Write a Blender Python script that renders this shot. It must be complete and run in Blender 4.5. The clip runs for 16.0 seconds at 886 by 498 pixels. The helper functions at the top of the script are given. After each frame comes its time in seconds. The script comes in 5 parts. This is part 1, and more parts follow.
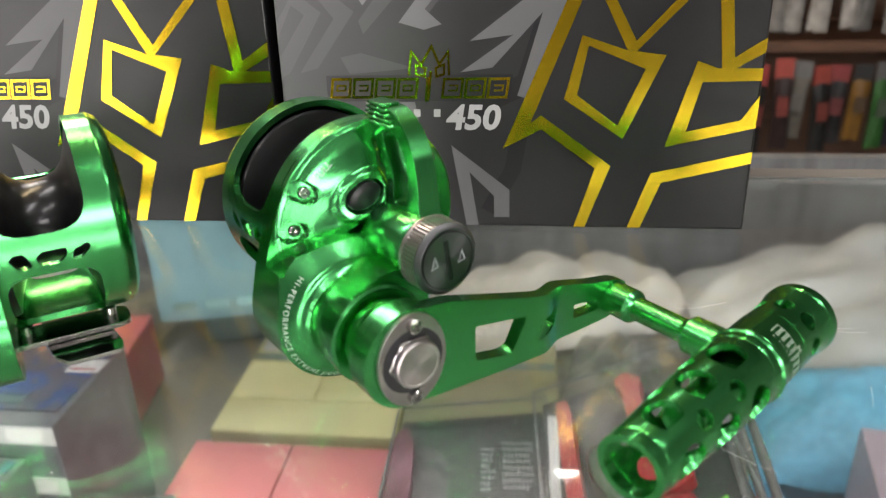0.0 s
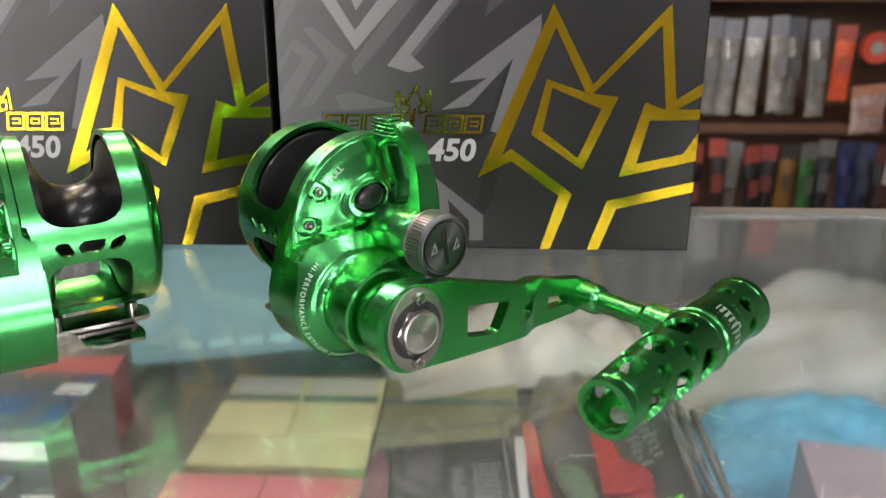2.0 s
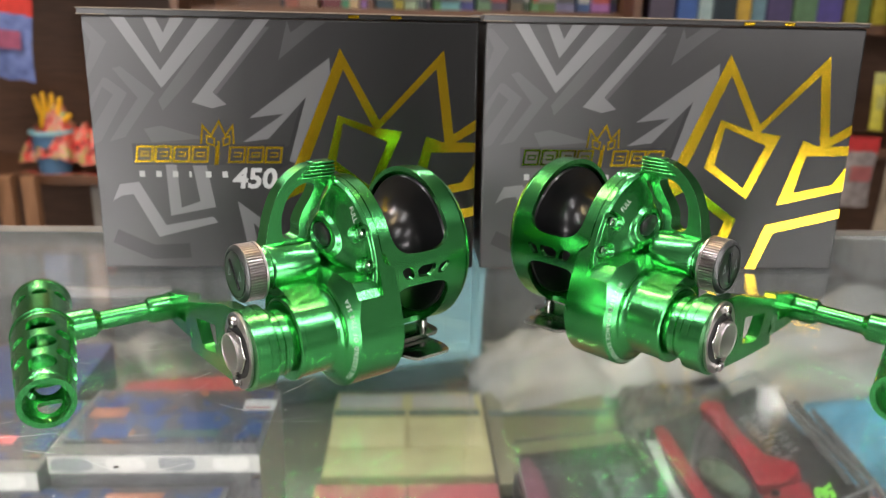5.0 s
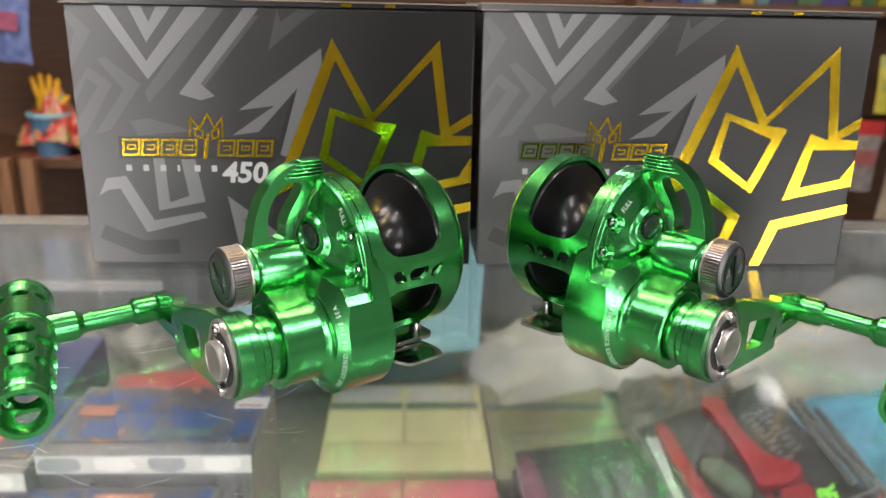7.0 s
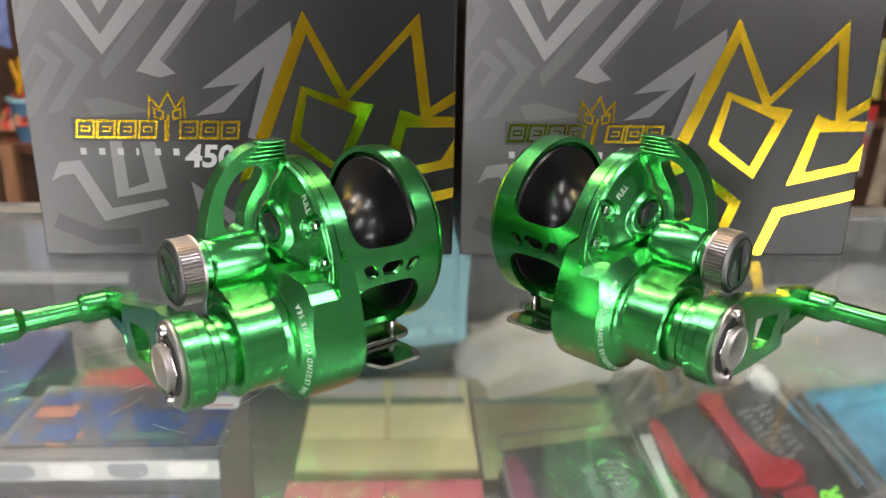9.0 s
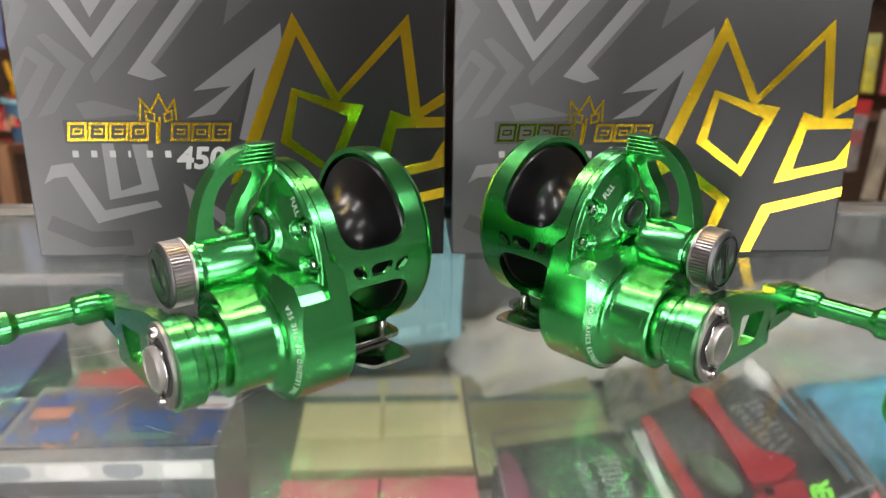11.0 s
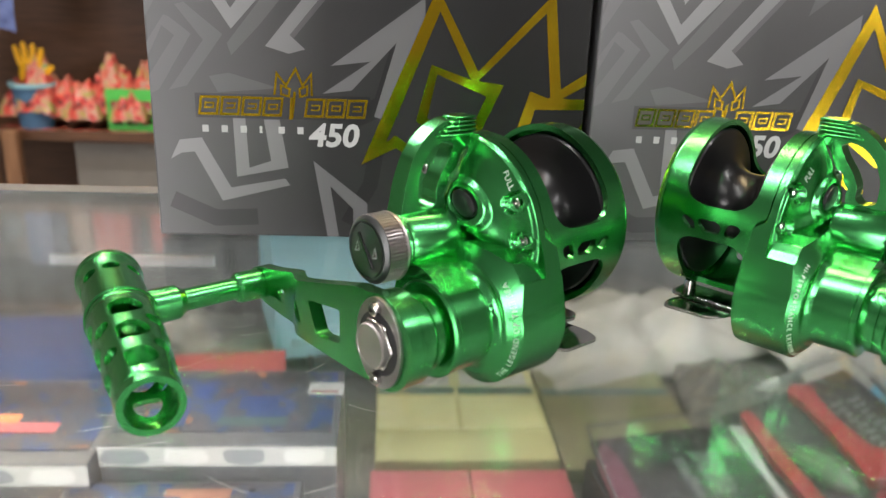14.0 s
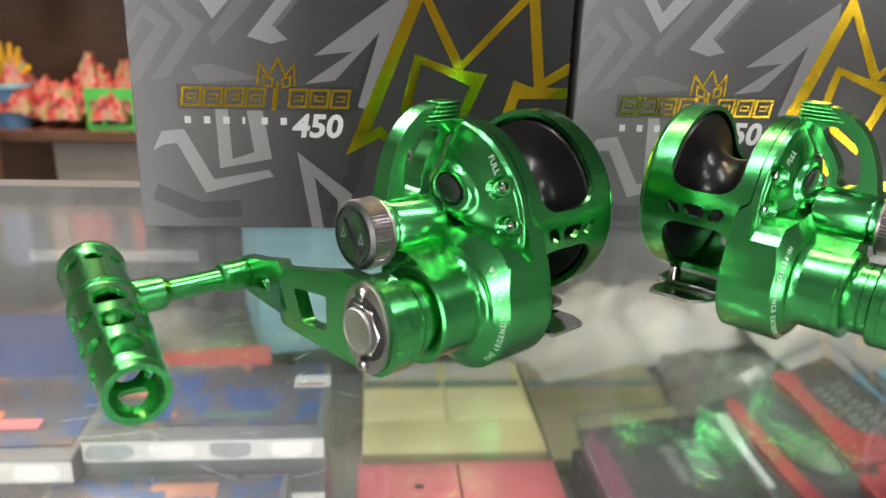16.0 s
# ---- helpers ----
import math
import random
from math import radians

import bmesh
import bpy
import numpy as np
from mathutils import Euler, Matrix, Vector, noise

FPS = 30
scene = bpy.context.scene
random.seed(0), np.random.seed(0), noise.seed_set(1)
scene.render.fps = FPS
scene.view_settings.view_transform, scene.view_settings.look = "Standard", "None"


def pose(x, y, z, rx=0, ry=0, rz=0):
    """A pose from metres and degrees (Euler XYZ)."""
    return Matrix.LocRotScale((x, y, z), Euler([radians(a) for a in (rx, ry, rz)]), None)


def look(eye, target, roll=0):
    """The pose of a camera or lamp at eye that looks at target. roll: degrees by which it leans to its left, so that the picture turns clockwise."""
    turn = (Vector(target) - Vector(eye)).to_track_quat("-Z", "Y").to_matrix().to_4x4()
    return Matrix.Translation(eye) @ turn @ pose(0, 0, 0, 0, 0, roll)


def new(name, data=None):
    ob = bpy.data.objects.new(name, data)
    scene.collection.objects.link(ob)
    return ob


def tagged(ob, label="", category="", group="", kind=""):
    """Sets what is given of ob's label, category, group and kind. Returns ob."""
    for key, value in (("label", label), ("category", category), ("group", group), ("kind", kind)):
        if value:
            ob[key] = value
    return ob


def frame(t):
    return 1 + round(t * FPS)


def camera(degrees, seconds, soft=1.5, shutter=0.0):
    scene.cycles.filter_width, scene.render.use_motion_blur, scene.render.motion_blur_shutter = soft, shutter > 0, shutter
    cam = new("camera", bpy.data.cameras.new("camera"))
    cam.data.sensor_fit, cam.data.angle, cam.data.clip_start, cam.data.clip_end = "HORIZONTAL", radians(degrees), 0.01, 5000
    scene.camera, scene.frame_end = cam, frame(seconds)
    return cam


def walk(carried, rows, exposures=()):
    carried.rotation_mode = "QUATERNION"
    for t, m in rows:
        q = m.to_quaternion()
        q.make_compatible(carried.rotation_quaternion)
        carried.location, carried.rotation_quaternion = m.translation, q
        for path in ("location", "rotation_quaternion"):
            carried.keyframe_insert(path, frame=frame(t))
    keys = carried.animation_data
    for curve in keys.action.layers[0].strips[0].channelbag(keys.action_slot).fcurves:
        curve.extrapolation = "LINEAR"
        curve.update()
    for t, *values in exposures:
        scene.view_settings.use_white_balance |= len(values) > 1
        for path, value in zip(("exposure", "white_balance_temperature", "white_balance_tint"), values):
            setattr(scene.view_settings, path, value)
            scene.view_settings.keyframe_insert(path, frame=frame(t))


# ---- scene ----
cam = camera(59.8, 16.0, 1.1)
cam.data.dof.use_dof, cam.data.dof.focus_distance, cam.data.dof.aperture_fstop = True, 0.33, 11.5
METRES, EYE, TILT, LEAN, TURN = 0.43, 0.150, -24.0, 1.44, 5.86
ROWS = [
    (0.0, 0.0, 0.0, 0.0, -0.0, 0.0, -0.0),
    (0.5, -0.0408, -0.0129, -0.0177, -0.82, 0.71, -0.17),
    (1.0, -0.0034, -0.0523, -0.0267, -1.43, 1.84, -0.43),
    (1.5, 0.007, -0.0769, -0.0438, -2.18, 3.6, -0.45),
    (2.0, -0.0435, -0.0904, -0.0776, -3.97, 5.93, 0.14),
    (2.5, -0.1381, -0.1107, -0.0844, -6.58, 6.97, 1.48),
    (3.0, -0.2403, -0.1339, -0.0896, -8.3, 7.71, 2.11),
    (3.5, -0.2993, -0.1611, -0.0921, -8.97, 8.03, 2.1),
    (4.0, -0.3347, -0.1682, -0.0942, -9.07, 8.01, 1.98),
    (4.5, -0.3819, -0.1715, -0.0868, -8.88, 7.76, 1.59),
    (5.0, -0.3971, -0.1603, -0.0838, -8.51, 7.41, 1.15),
    (7.5, -0.3728, -0.1118, -0.048, -8.39, 5.69, 1.04),
    (8.0, -0.3588, -0.0729, -0.0468, -8.61, 5.35, 1.16),
    (8.5, -0.3648, -0.0738, -0.0419, -8.83, 5.15, 1.19),
    (9.0, -0.3618, -0.0672, -0.0488, -9.07, 5.0, 1.23),
    (11.5, -0.3491, -0.0771, -0.0463, -9.23, 4.74, 1.73),
    (12.0, -0.3345, -0.0664, -0.0479, -9.34, 4.7, 1.18),
    (12.5, -0.3557, -0.0738, -0.0638, -9.45, 4.63, 0.62),
    (13.0, -0.438, -0.0546, -0.0573, -9.66, 4.66, 0.25),
    (13.5, -0.5048, -0.0368, -0.0414, -9.84, 4.66, 0.2),
    (14.0, -0.5321, -0.0193, -0.0583, -10.29, 4.64, 0.53),
    (14.5, -0.5361, -0.0138, -0.0526, -10.87, 4.58, 0.91),
    (15.0, -0.5358, -0.013, -0.071, -11.36, 4.46, 1.17),
    (15.5, -0.5382, -0.0189, -0.0704, -11.51, 4.46, 1.25),
    (16.0, -0.5339, -0.0173, -0.0687, -11.44, 4.5, 1.27),
]
walk(cam, [(t, pose(0, 0, EYE, TILT, LEAN, TURN) @ pose(METRES * x, METRES * y, METRES * z, 90 + pitch, roll, yaw)) for t, x, y, z, yaw, pitch, roll in ROWS],
     [(0.0, 0.70, 6550, 13.5), (1.0, 0.66, 6550, 13.5), (4.5, 0.70, 6550, 13.5), (9.0, 0.72, 6550, 13.5), (12.0, 0.65, 6500, 12.5), (13.5, 0.69, 6500, 12), (16.0, 0.83, 6500, 11.5)])

# ---- light ----
world = bpy.data.worlds.new("sky")
scene.world = world
world.use_nodes = True
sky = world.node_tree.nodes.new("ShaderNodeTexSky")
sky.sky_type, sky.sun_disc, sky.sun_elevation, sky.sun_rotation = "NISHITA", False, radians(50), radians(200)
world.node_tree.links.new(sky.outputs[0], world.node_tree.nodes["Background"].inputs[0])
world.node_tree.nodes["Background"].inputs[1].default_value = 0.10


def area(name, place, target, sx, sy, watts, colour):
    data = bpy.data.lights.new(name, "AREA")
    data.shape, data.size, data.size_y, data.energy, data.color = "RECTANGLE", sx, sy, watts, colour
    ob = new(name, data)
    ob.matrix_world = look(place, target)
    return ob


# light panels added unseen behind the walk for gloss, and tubes under the ceiling
area("south_reflection_light", (-1.40, -2.75, 0.81), (-0.2, 0, 0.1), 2.2, 0.68, 44, (1.0, 0.97, 0.94))
area("south_reflection_light", (1.32, -2.75, 0.81), (0.0, 0, 0.1), 2.3, 0.68, 48, (1.0, 0.97, 0.94))
area("south_reflection_light", (-2.0, -2.75, 0.0), (-0.3, 0, 0.1), 1.5, 0.8, 13, (1.0, 0.97, 0.94))
area("south_reflection_light", (0.5, -2.75, -0.66), (0.0, 0, 0.1), 4.4, 0.55, 11.5, (1.0, 0.96, 0.91))
WARM, WHITE = (1.0, 0.74, 0.36), (0.95, 0.95, 0.92)
TUBES = [(-0.95, 0.15, 0.06, 8, WHITE), (0.95, -0.1, 0.06, 8, WHITE), (0.05, -1.2, 0.06, 8, WHITE), (-1.2, 1.6, 0.12, 16, WHITE), (-0.3, 0.85, 0.06, 9, WARM)]
for tx, ty, wide, watts, colour in TUBES:
    area("tube_light", (tx, ty, 1.5), (tx, ty, 0), 1.2, wide, watts, colour)

# ---- materials ----


def mat(name, colour, rough=0.5, metal=0.0, coat=0.0, var=0.12, scale=40, bump=0.0, bscale=300, stretch=(1, 1, 1), trans=0.0, emit=0.0, rvar=0.0, spec=0.5, aniso=0.0):
    m = bpy.data.materials.new(name)
    m.use_nodes = True
    n, l = m.node_tree.nodes, m.node_tree.links
    b = n["Principled BSDF"]
    b.inputs["Base Color"].default_value = (*colour, 1)
    b.inputs["Roughness"].default_value = rough
    b.inputs["Metallic"].default_value = metal
    b.inputs["Coat Weight"].default_value = coat
    b.inputs["Coat Roughness"].default_value = 0.06 if metal < 0.9 else 0.16
    b.inputs["Transmission Weight"].default_value = trans
    b.inputs["Specular IOR Level"].default_value = spec
    b.inputs["Anisotropic"].default_value = aniso
    b.inputs["IOR"].default_value = 1.45 if trans else 1.5
    if emit:
        b.inputs["Emission Color"].default_value = (*colour, 1)
        b.inputs["Emission Strength"].default_value = emit
    tc = n.new("ShaderNodeTexCoord")
    if var or rvar:
        mp = n.new("ShaderNodeMapping")
        mp.inputs["Scale"].default_value = stretch
        l.new(tc.outputs["Object"], mp.inputs[0])
        ns = n.new("ShaderNodeTexNoise")
        ns.inputs["Scale"].default_value, ns.inputs["Detail"].default_value = scale, 6
        l.new(mp.outputs[0], ns.inputs["Vector"])
        if var:
            rp = n.new("ShaderNodeMapRange")
            rp.inputs["From Min"].default_value, rp.inputs["From Max"].default_value = 0.25, 0.75
            rp.inputs["To Min"].default_value, rp.inputs["To Max"].default_value = 1 - var, 1 + var
            l.new(ns.outputs[0], rp.inputs[0])
            mx = n.new("ShaderNodeVectorMath")
            mx.operation = "SCALE"
            mx.inputs[0].default_value = colour
            l.new(rp.outputs[0], mx.inputs["Scale"])
            l.new(mx.outputs[0], b.inputs["Base Color"])
        if rvar:
            rr = n.new("ShaderNodeMapRange")
            rr.inputs["To Min"].default_value, rr.inputs["To Max"].default_value = max(0.02, rough - rvar), rough + rvar
            l.new(ns.outputs[0], rr.inputs[0])
            l.new(rr.outputs[0], b.inputs["Roughness"])
    if bump:
        mp2 = n.new("ShaderNodeMapping")
        mp2.inputs["Scale"].default_value = stretch
        l.new(tc.outputs["Object"], mp2.inputs[0])
        n2 = n.new("ShaderNodeTexNoise")
        n2.inputs["Scale"].default_value, n2.inputs["Detail"].default_value = bscale, 3
        l.new(mp2.outputs[0], n2.inputs["Vector"])
        bp = n.new("ShaderNodeBump")
        bp.inputs["Strength"].default_value, bp.inputs["Distance"].default_value = bump, 0.001
        l.new(n2.outputs[0], bp.inputs["Height"])
        l.new(bp.outputs[0], b.inputs["Normal"])
    return m


GREEN = mat("green_anodised_aluminium", (0.080, 0.45, 0.137), 0.24, 1.0, 0.12, 0.05, 60, 0, 120, (30, 1, 1), rvar=0.03)


def turned(m, aniso, lines=0.0):
    """Fine machining marks round the part's X axis."""
    n, l = m.node_tree.nodes, m.node_tree.links
    tg = n.new("ShaderNodeTangent")
    tg.direction_type, tg.axis = "RADIAL", "X"
    b = n["Principled BSDF"]
    b.inputs["Anisotropic"].default_value = aniso
    l.new(tg.outputs[0], b.inputs["Tangent"])
    if lines:
        tc, sp, cb, ns, bp = (n.new("ShaderNode" + k) for k in ("TexCoord", "SeparateXYZ", "CombineXYZ", "TexNoise", "Bump"))
        ns.inputs["Scale"].default_value, ns.inputs["Detail"].default_value = 2600, 2
        bp.inputs["Strength"].default_value, bp.inputs["Distance"].default_value = lines, 0.0002
        l.new(tc.outputs["Object"], sp.inputs[0])
        l.new(sp.outputs["X"], cb.inputs["X"])
        l.new(cb.outputs[0], ns.inputs["Vector"])
        l.new(ns.outputs[0], bp.inputs["Height"])
        l.new(bp.outputs[0], b.inputs["Normal"])
    return m


GREENTURN = turned(mat("turned_green_aluminium", (0.080, 0.45, 0.137), 0.22, 1.0, 0.12, 0.05, 60, 0, 120, (30, 1, 1), rvar=0.03), 0.5, 0.06)
BLACK = mat("black_anodised_aluminium", (0.012, 0.012, 0.013), 0.30, 0.5, 0.15, 0.1, 60, rvar=0.05)
STEEL = mat("brushed_steel", (0.38, 0.35, 0.345), 0.32, 1.0, 0, 0.08, 200, rvar=0.06)
CHROME = mat("polished_steel", (0.55, 0.53, 0.52), 0.12, 1.0, 0, 0.05, 60, rvar=0.04)
CAPFACE = turned(mat("dark_cap_metal", (0.12, 0.122, 0.125), 0.40, 1.0, 0, 0.1, 80, rvar=0.05), 0.8)
STEELTURN = turned(mat("turned_steel", (0.47, 0.44, 0.43), 0.34, 1.0, 0, 0.06, 80, rvar=0.04), 0.8)
DARKGLOSS = mat("satin_black_plastic", (0.01, 0.01, 0.011), 0.33, 0, 0, 0.1, 60)
PRINT = mat("pale_print", (0.45, 0.55, 0.47), 0.45, 0, 0, 0.05, 200)
GRIPPRINT = mat("faint_print", (0.16, 0.24, 0.18), 0.45, 0, 0, 0.05, 200)
GREYPRINT = mat("grey_print", (0.30, 0.31, 0.33), 0.4, 0, 0, 0.08, 120)
CARD = mat("dark_grey_card", (0.022, 0.021, 0.022), 0.30, 0, 0.0, 0.10, 25, 0.02, 900, rvar=0.03, spec=0.42)


def left_sheen(m, *stops):
    """Gloss sheen painted into the base grey, paling the carton's left side."""
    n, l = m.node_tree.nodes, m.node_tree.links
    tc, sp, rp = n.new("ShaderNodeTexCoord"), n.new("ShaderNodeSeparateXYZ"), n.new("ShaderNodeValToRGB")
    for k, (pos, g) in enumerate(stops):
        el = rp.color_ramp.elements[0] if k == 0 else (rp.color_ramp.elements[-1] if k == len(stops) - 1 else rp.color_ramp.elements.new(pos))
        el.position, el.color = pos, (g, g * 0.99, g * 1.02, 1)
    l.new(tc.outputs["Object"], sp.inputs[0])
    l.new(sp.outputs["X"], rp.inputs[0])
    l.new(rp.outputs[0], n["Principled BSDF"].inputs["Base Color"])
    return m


# card and inks share the painted sheen, brightest at the left edge
left_sheen(CARD, (0.0, 0.15), (0.09, 0.034), (0.18, 0.010))
INKS = [left_sheen(mat("grey_ink_" + nm, (0.1, 0.1, 0.1), 0.30, 0, 0, 0.05, 60, spec=0.36), (0.0, a), (0.10, b), (0.18, c)) for nm, a, b, c in (("pale", 0.31, 0.14, 0.10), ("mid", 0.18, 0.065, 0.035), ("dark", 0.10, 0.022, 0.010))]
WHITEINK = mat("white_ink", (0.46, 0.46, 0.46), 0.45, 0, 0, 0.05, 80)
FOIL = mat("gold_foil", (0.95, 0.64, 0.035), 0.16, 1.0, 0, 0.12, 30, 0.02, 500, rvar=0.03)
KRAFT = mat("card_edge", (0.30, 0.24, 0.18), 0.8, 0, 0, 0.15, 60)
GLASS = mat("counter_glass", (0.90, 0.95, 0.93), 0.04, 0, 0, 0, trans=1.0)
gn, gl_ = GLASS.node_tree.nodes, GLASS.node_tree.links
gt, gm, gz, gr = gn.new("ShaderNodeTexCoord"), gn.new("ShaderNodeMapping"), gn.new("ShaderNodeTexNoise"), gn.new("ShaderNodeMapRange")
gm.inputs["Scale"].default_value, gm.inputs["Rotation"].default_value = (1, 6, 1), (0, 0, radians(25))
gz.inputs["Scale"].default_value, gz.inputs["Detail"].default_value, gz.inputs["Roughness"].default_value = 9, 9, 0.7
gr.inputs["From Min"].default_value, gr.inputs["From Max"].default_value, gr.inputs["To Min"].default_value, gr.inputs["To Max"].default_value = 0.35, 0.78, 0.01, 0.085
gd, gx = gn.new("ShaderNodeBsdfDiffuse"), gn.new("ShaderNodeMixShader")
gd.inputs["Color"].default_value = (0.30, 0.31, 0.315, 1)
gl_.new(gt.outputs["Object"], gm.inputs[0])
gl_.new(gm.outputs[0], gz.inputs["Vector"])
gl_.new(gz.outputs[0], gr.inputs[0])
gl_.new(gr.outputs[0], gx.inputs[0])
gl_.new(gn["Principled BSDF"].outputs[0], gx.inputs[1])
gl_.new(gd.outputs[0], gx.inputs[2])
gl_.new(gx.outputs[0], gn["Material Output"].inputs[0])
ALU = mat("counter_aluminium", (0.55, 0.56, 0.57), 0.35, 1.0, 0, 0.1, 40, 0.05, 300, (1, 20, 20))
RAILGREY = mat("dull_grey_rail", (0.13, 0.125, 0.12), 0.65, 0, 0, 0.15, 40, 0.05, 300, (1, 20, 20))
WOOD = mat("brown_wood", (0.11, 0.050, 0.025), 0.5, 0, 0.1, 0.35, 8, 0.2, 60, (1, 12, 12))
WHITEPAINT = mat("white_paint", (0.72, 0.71, 0.69), 0.7, 0, 0, 0.05, 4, 0.05, 80)
# ceiling and wall tones darkened to dim what glass and metal reflect
CEILPAINT = mat("darkened_ceiling_paint", (0.17, 0.165, 0.16), 0.7, 0, 0, 0.2, 3, 0.05, 80)
DIMPAINT = mat("darkened_south_wall_paint", (0.15, 0.145, 0.14), 0.6, 0, 0, 0.15, 4, 0.05, 80)
WALLPAINT = mat("darkened_north_wall_paint", (0.25, 0.23, 0.21), 0.7, 0, 0, 0.15, 4, 0.05, 80)
SIDEPAINT = mat("darkened_side_wall_paint", (0.20, 0.19, 0.175), 0.7, 0, 0, 0.12, 4, 0.05, 80)
FLOORTILE = mat("grey_floor", (0.30, 0.29, 0.28), 0.35, 0, 0, 0.15, 5, 0.03, 60)
PALEBLUE = mat("pale_blue_plastic", (0.26, 0.50, 0.57), 0.4, 0, 0, 0.05, 30)
LINER = mat("grey_shelf_liner", (0.11, 0.115, 0.105), 0.6, 0, 0, 0.2, 20, 0.1, 200)
BACKING = mat("grey_backing_board", (0.11, 0.112, 0.115), 0.5, 0, 0.1, 0.5, 9, 0.1, 60, (6, 1, 1))
OLIVE = mat("olive_card", (0.42, 0.41, 0.22), 0.4, 0, 0.2, 0.15, 20)
OLIVEINK = mat("pale_olive_ink", (0.56, 0.55, 0.33), 0.4, 0, 0.2, 0.15, 30)
PINK = mat("pink_red_card", (0.52, 0.115, 0.13), 0.45, 0, 0.1, 0.10, 25)
DULLRED = mat("dull_crimson_rubber", (0.10, 0.026, 0.045), 0.5, 0, 0, 0.15, 40)
REDPL = mat("red_rubber", (0.22, 0.006, 0.012), 0.4, 0, 0, 0.1, 40)
CLEAR = mat("clear_plastic_film", (0.95, 0.97, 0.97), 0.05, 0, 0, 0, trans=1.0, bump=0.02, bscale=35)
CLEAR.node_tree.nodes["Principled BSDF"].inputs["IOR"].default_value = 1.22
BLUE = mat("blue_plastic", (0.014, 0.045, 0.16), 0.4, 0, 0, 0.15, 30)
ORANGE = mat("orange_plastic", (0.75, 0.20, 0.05), 0.45, 0, 0, 0.15, 30)
SALMON = mat("faded_salmon_print", (0.30, 0.12, 0.08), 0.45, 0, 0, 0.4, 60)
NETBLUE = mat("sky_blue_mesh", (0.05, 0.23, 0.38), 0.55, 0, 0, 0.30, 120, 0.4, 500)
PALEGREY = mat("pale_grey_card", (0.36, 0.36, 0.37), 0.5, 0, 0, 0.15, 25)
LIMEINK = mat("lime_print", (0.18, 0.62, 0.05), 0.5)
TEAL = mat("dark_teal_card", (0.05, 0.10, 0.10), 0.4, 0, 0.2, 0.2, 25)
PICTURE = mat("printed_tackle_picture", (0.2, 0.2, 0.2), 0.35, 0, 0.3, 0)
pn, pl = PICTURE.node_tree.nodes, PICTURE.node_tree.links
pt, pv, pr = pn.new("ShaderNodeTexCoord"), pn.new("ShaderNodeTexNoise"), pn.new("ShaderNodeValToRGB")
pv.inputs["Scale"].default_value, pv.inputs["Detail"].default_value, pv.inputs["Distortion"].default_value = 34, 4, 1.2
pr.color_ramp.interpolation = "EASE"
for pos, col in ((0.30, (0.012, 0.05, 0.22)), (0.42, (0.018, 0.05, 0.16)), (0.47, (0.05, 0.055, 0.08)), (0.55, (0.07, 0.065, 0.08)), (0.60, (0.03, 0.035, 0.06)), (0.66, (0.30, 0.12, 0.06)), (0.72, (0.18, 0.06, 0.05))):
    el = pr.color_ramp.elements.new(pos)
    el.color = (*col, 1)
pl.new(pt.outputs["Object"], pv.inputs["Vector"])
pl.new(pv.outputs[0], pr.inputs[0])
pl.new(pr.outputs[0], pn["Principled BSDF"].inputs["Base Color"])
FLOATS = mat("mixed_red_floats", (0.5, 0.1, 0.1), 0.35, 0, 0.3, 0)
fn, fl_ = FLOATS.node_tree.nodes, FLOATS.node_tree.links
ft_, fv, fr = fn.new("ShaderNodeTexCoord"), fn.new("ShaderNodeTexNoise"), fn.new("ShaderNodeValToRGB")
fv.inputs["Scale"].default_value, fv.inputs["Detail"].default_value = 28, 3
for pos, col in ((0.34, (0.10, 0.03, 0.02)), (0.42, (0.60, 0.03, 0.03)), (0.50, (0.55, 0.16, 0.10)), (0.57, (0.42, 0.24, 0.18)), (0.62, (0.45, 0.30, 0.05)), (0.68, (0.12, 0.25, 0.05))):
    fr.color_ramp.elements.new(pos).color = (*col, 1)
fl_.new(ft_.outputs["Object"], fv.inputs["Vector"])
fl_.new(fv.outputs[0], fr.inputs[0])
fl_.new(fr.outputs[0], fn["Principled BSDF"].inputs["Base Color"])
CAMOWHITE = mat("white_camouflage_print", (0.78, 0.76, 0.75), 0.4, 0, 0, 0.06, 40)
CAMOPALE = mat("pale_camouflage_print", (0.60, 0.58, 0.575), 0.4, 0, 0, 0.08, 40)
SLATE = mat("slate_print", (0.11, 0.11, 0.125), 0.4, 0, 0.1, 0.35, 40)
DARK = mat("dark_plastic", (0.02, 0.02, 0.022), 0.5, 0, 0, 0.1, 30)
YELLOW = mat("yellow_rubber", (0.80, 0.42, 0.01), 0.5, 0, 0, 0.1, 30)
LIME = mat("green_plastic", (0.08, 0.50, 0.08), 0.4, 0, 0, 0.1, 30)
LAMPGLOW = mat("lamp_glow", (1.0, 0.96, 0.9), 0.5, emit=9.0, var=0)

# ---- building helpers ----
MM = 0.001


def thing(name, label, category, at=(0, 0, 0), rz=0, group="", kind=""):
    ob = new(name)
    ob.empty_display_size = 0.02
    ob.matrix_world = pose(*at, 0, 0, rz)
    return tagged(ob, label, category, group, kind)


def finish(me, smooth=28):
    for p in me.polygons:
        p.use_smooth = True
    me.set_sharp_from_angle(angle=radians(smooth))


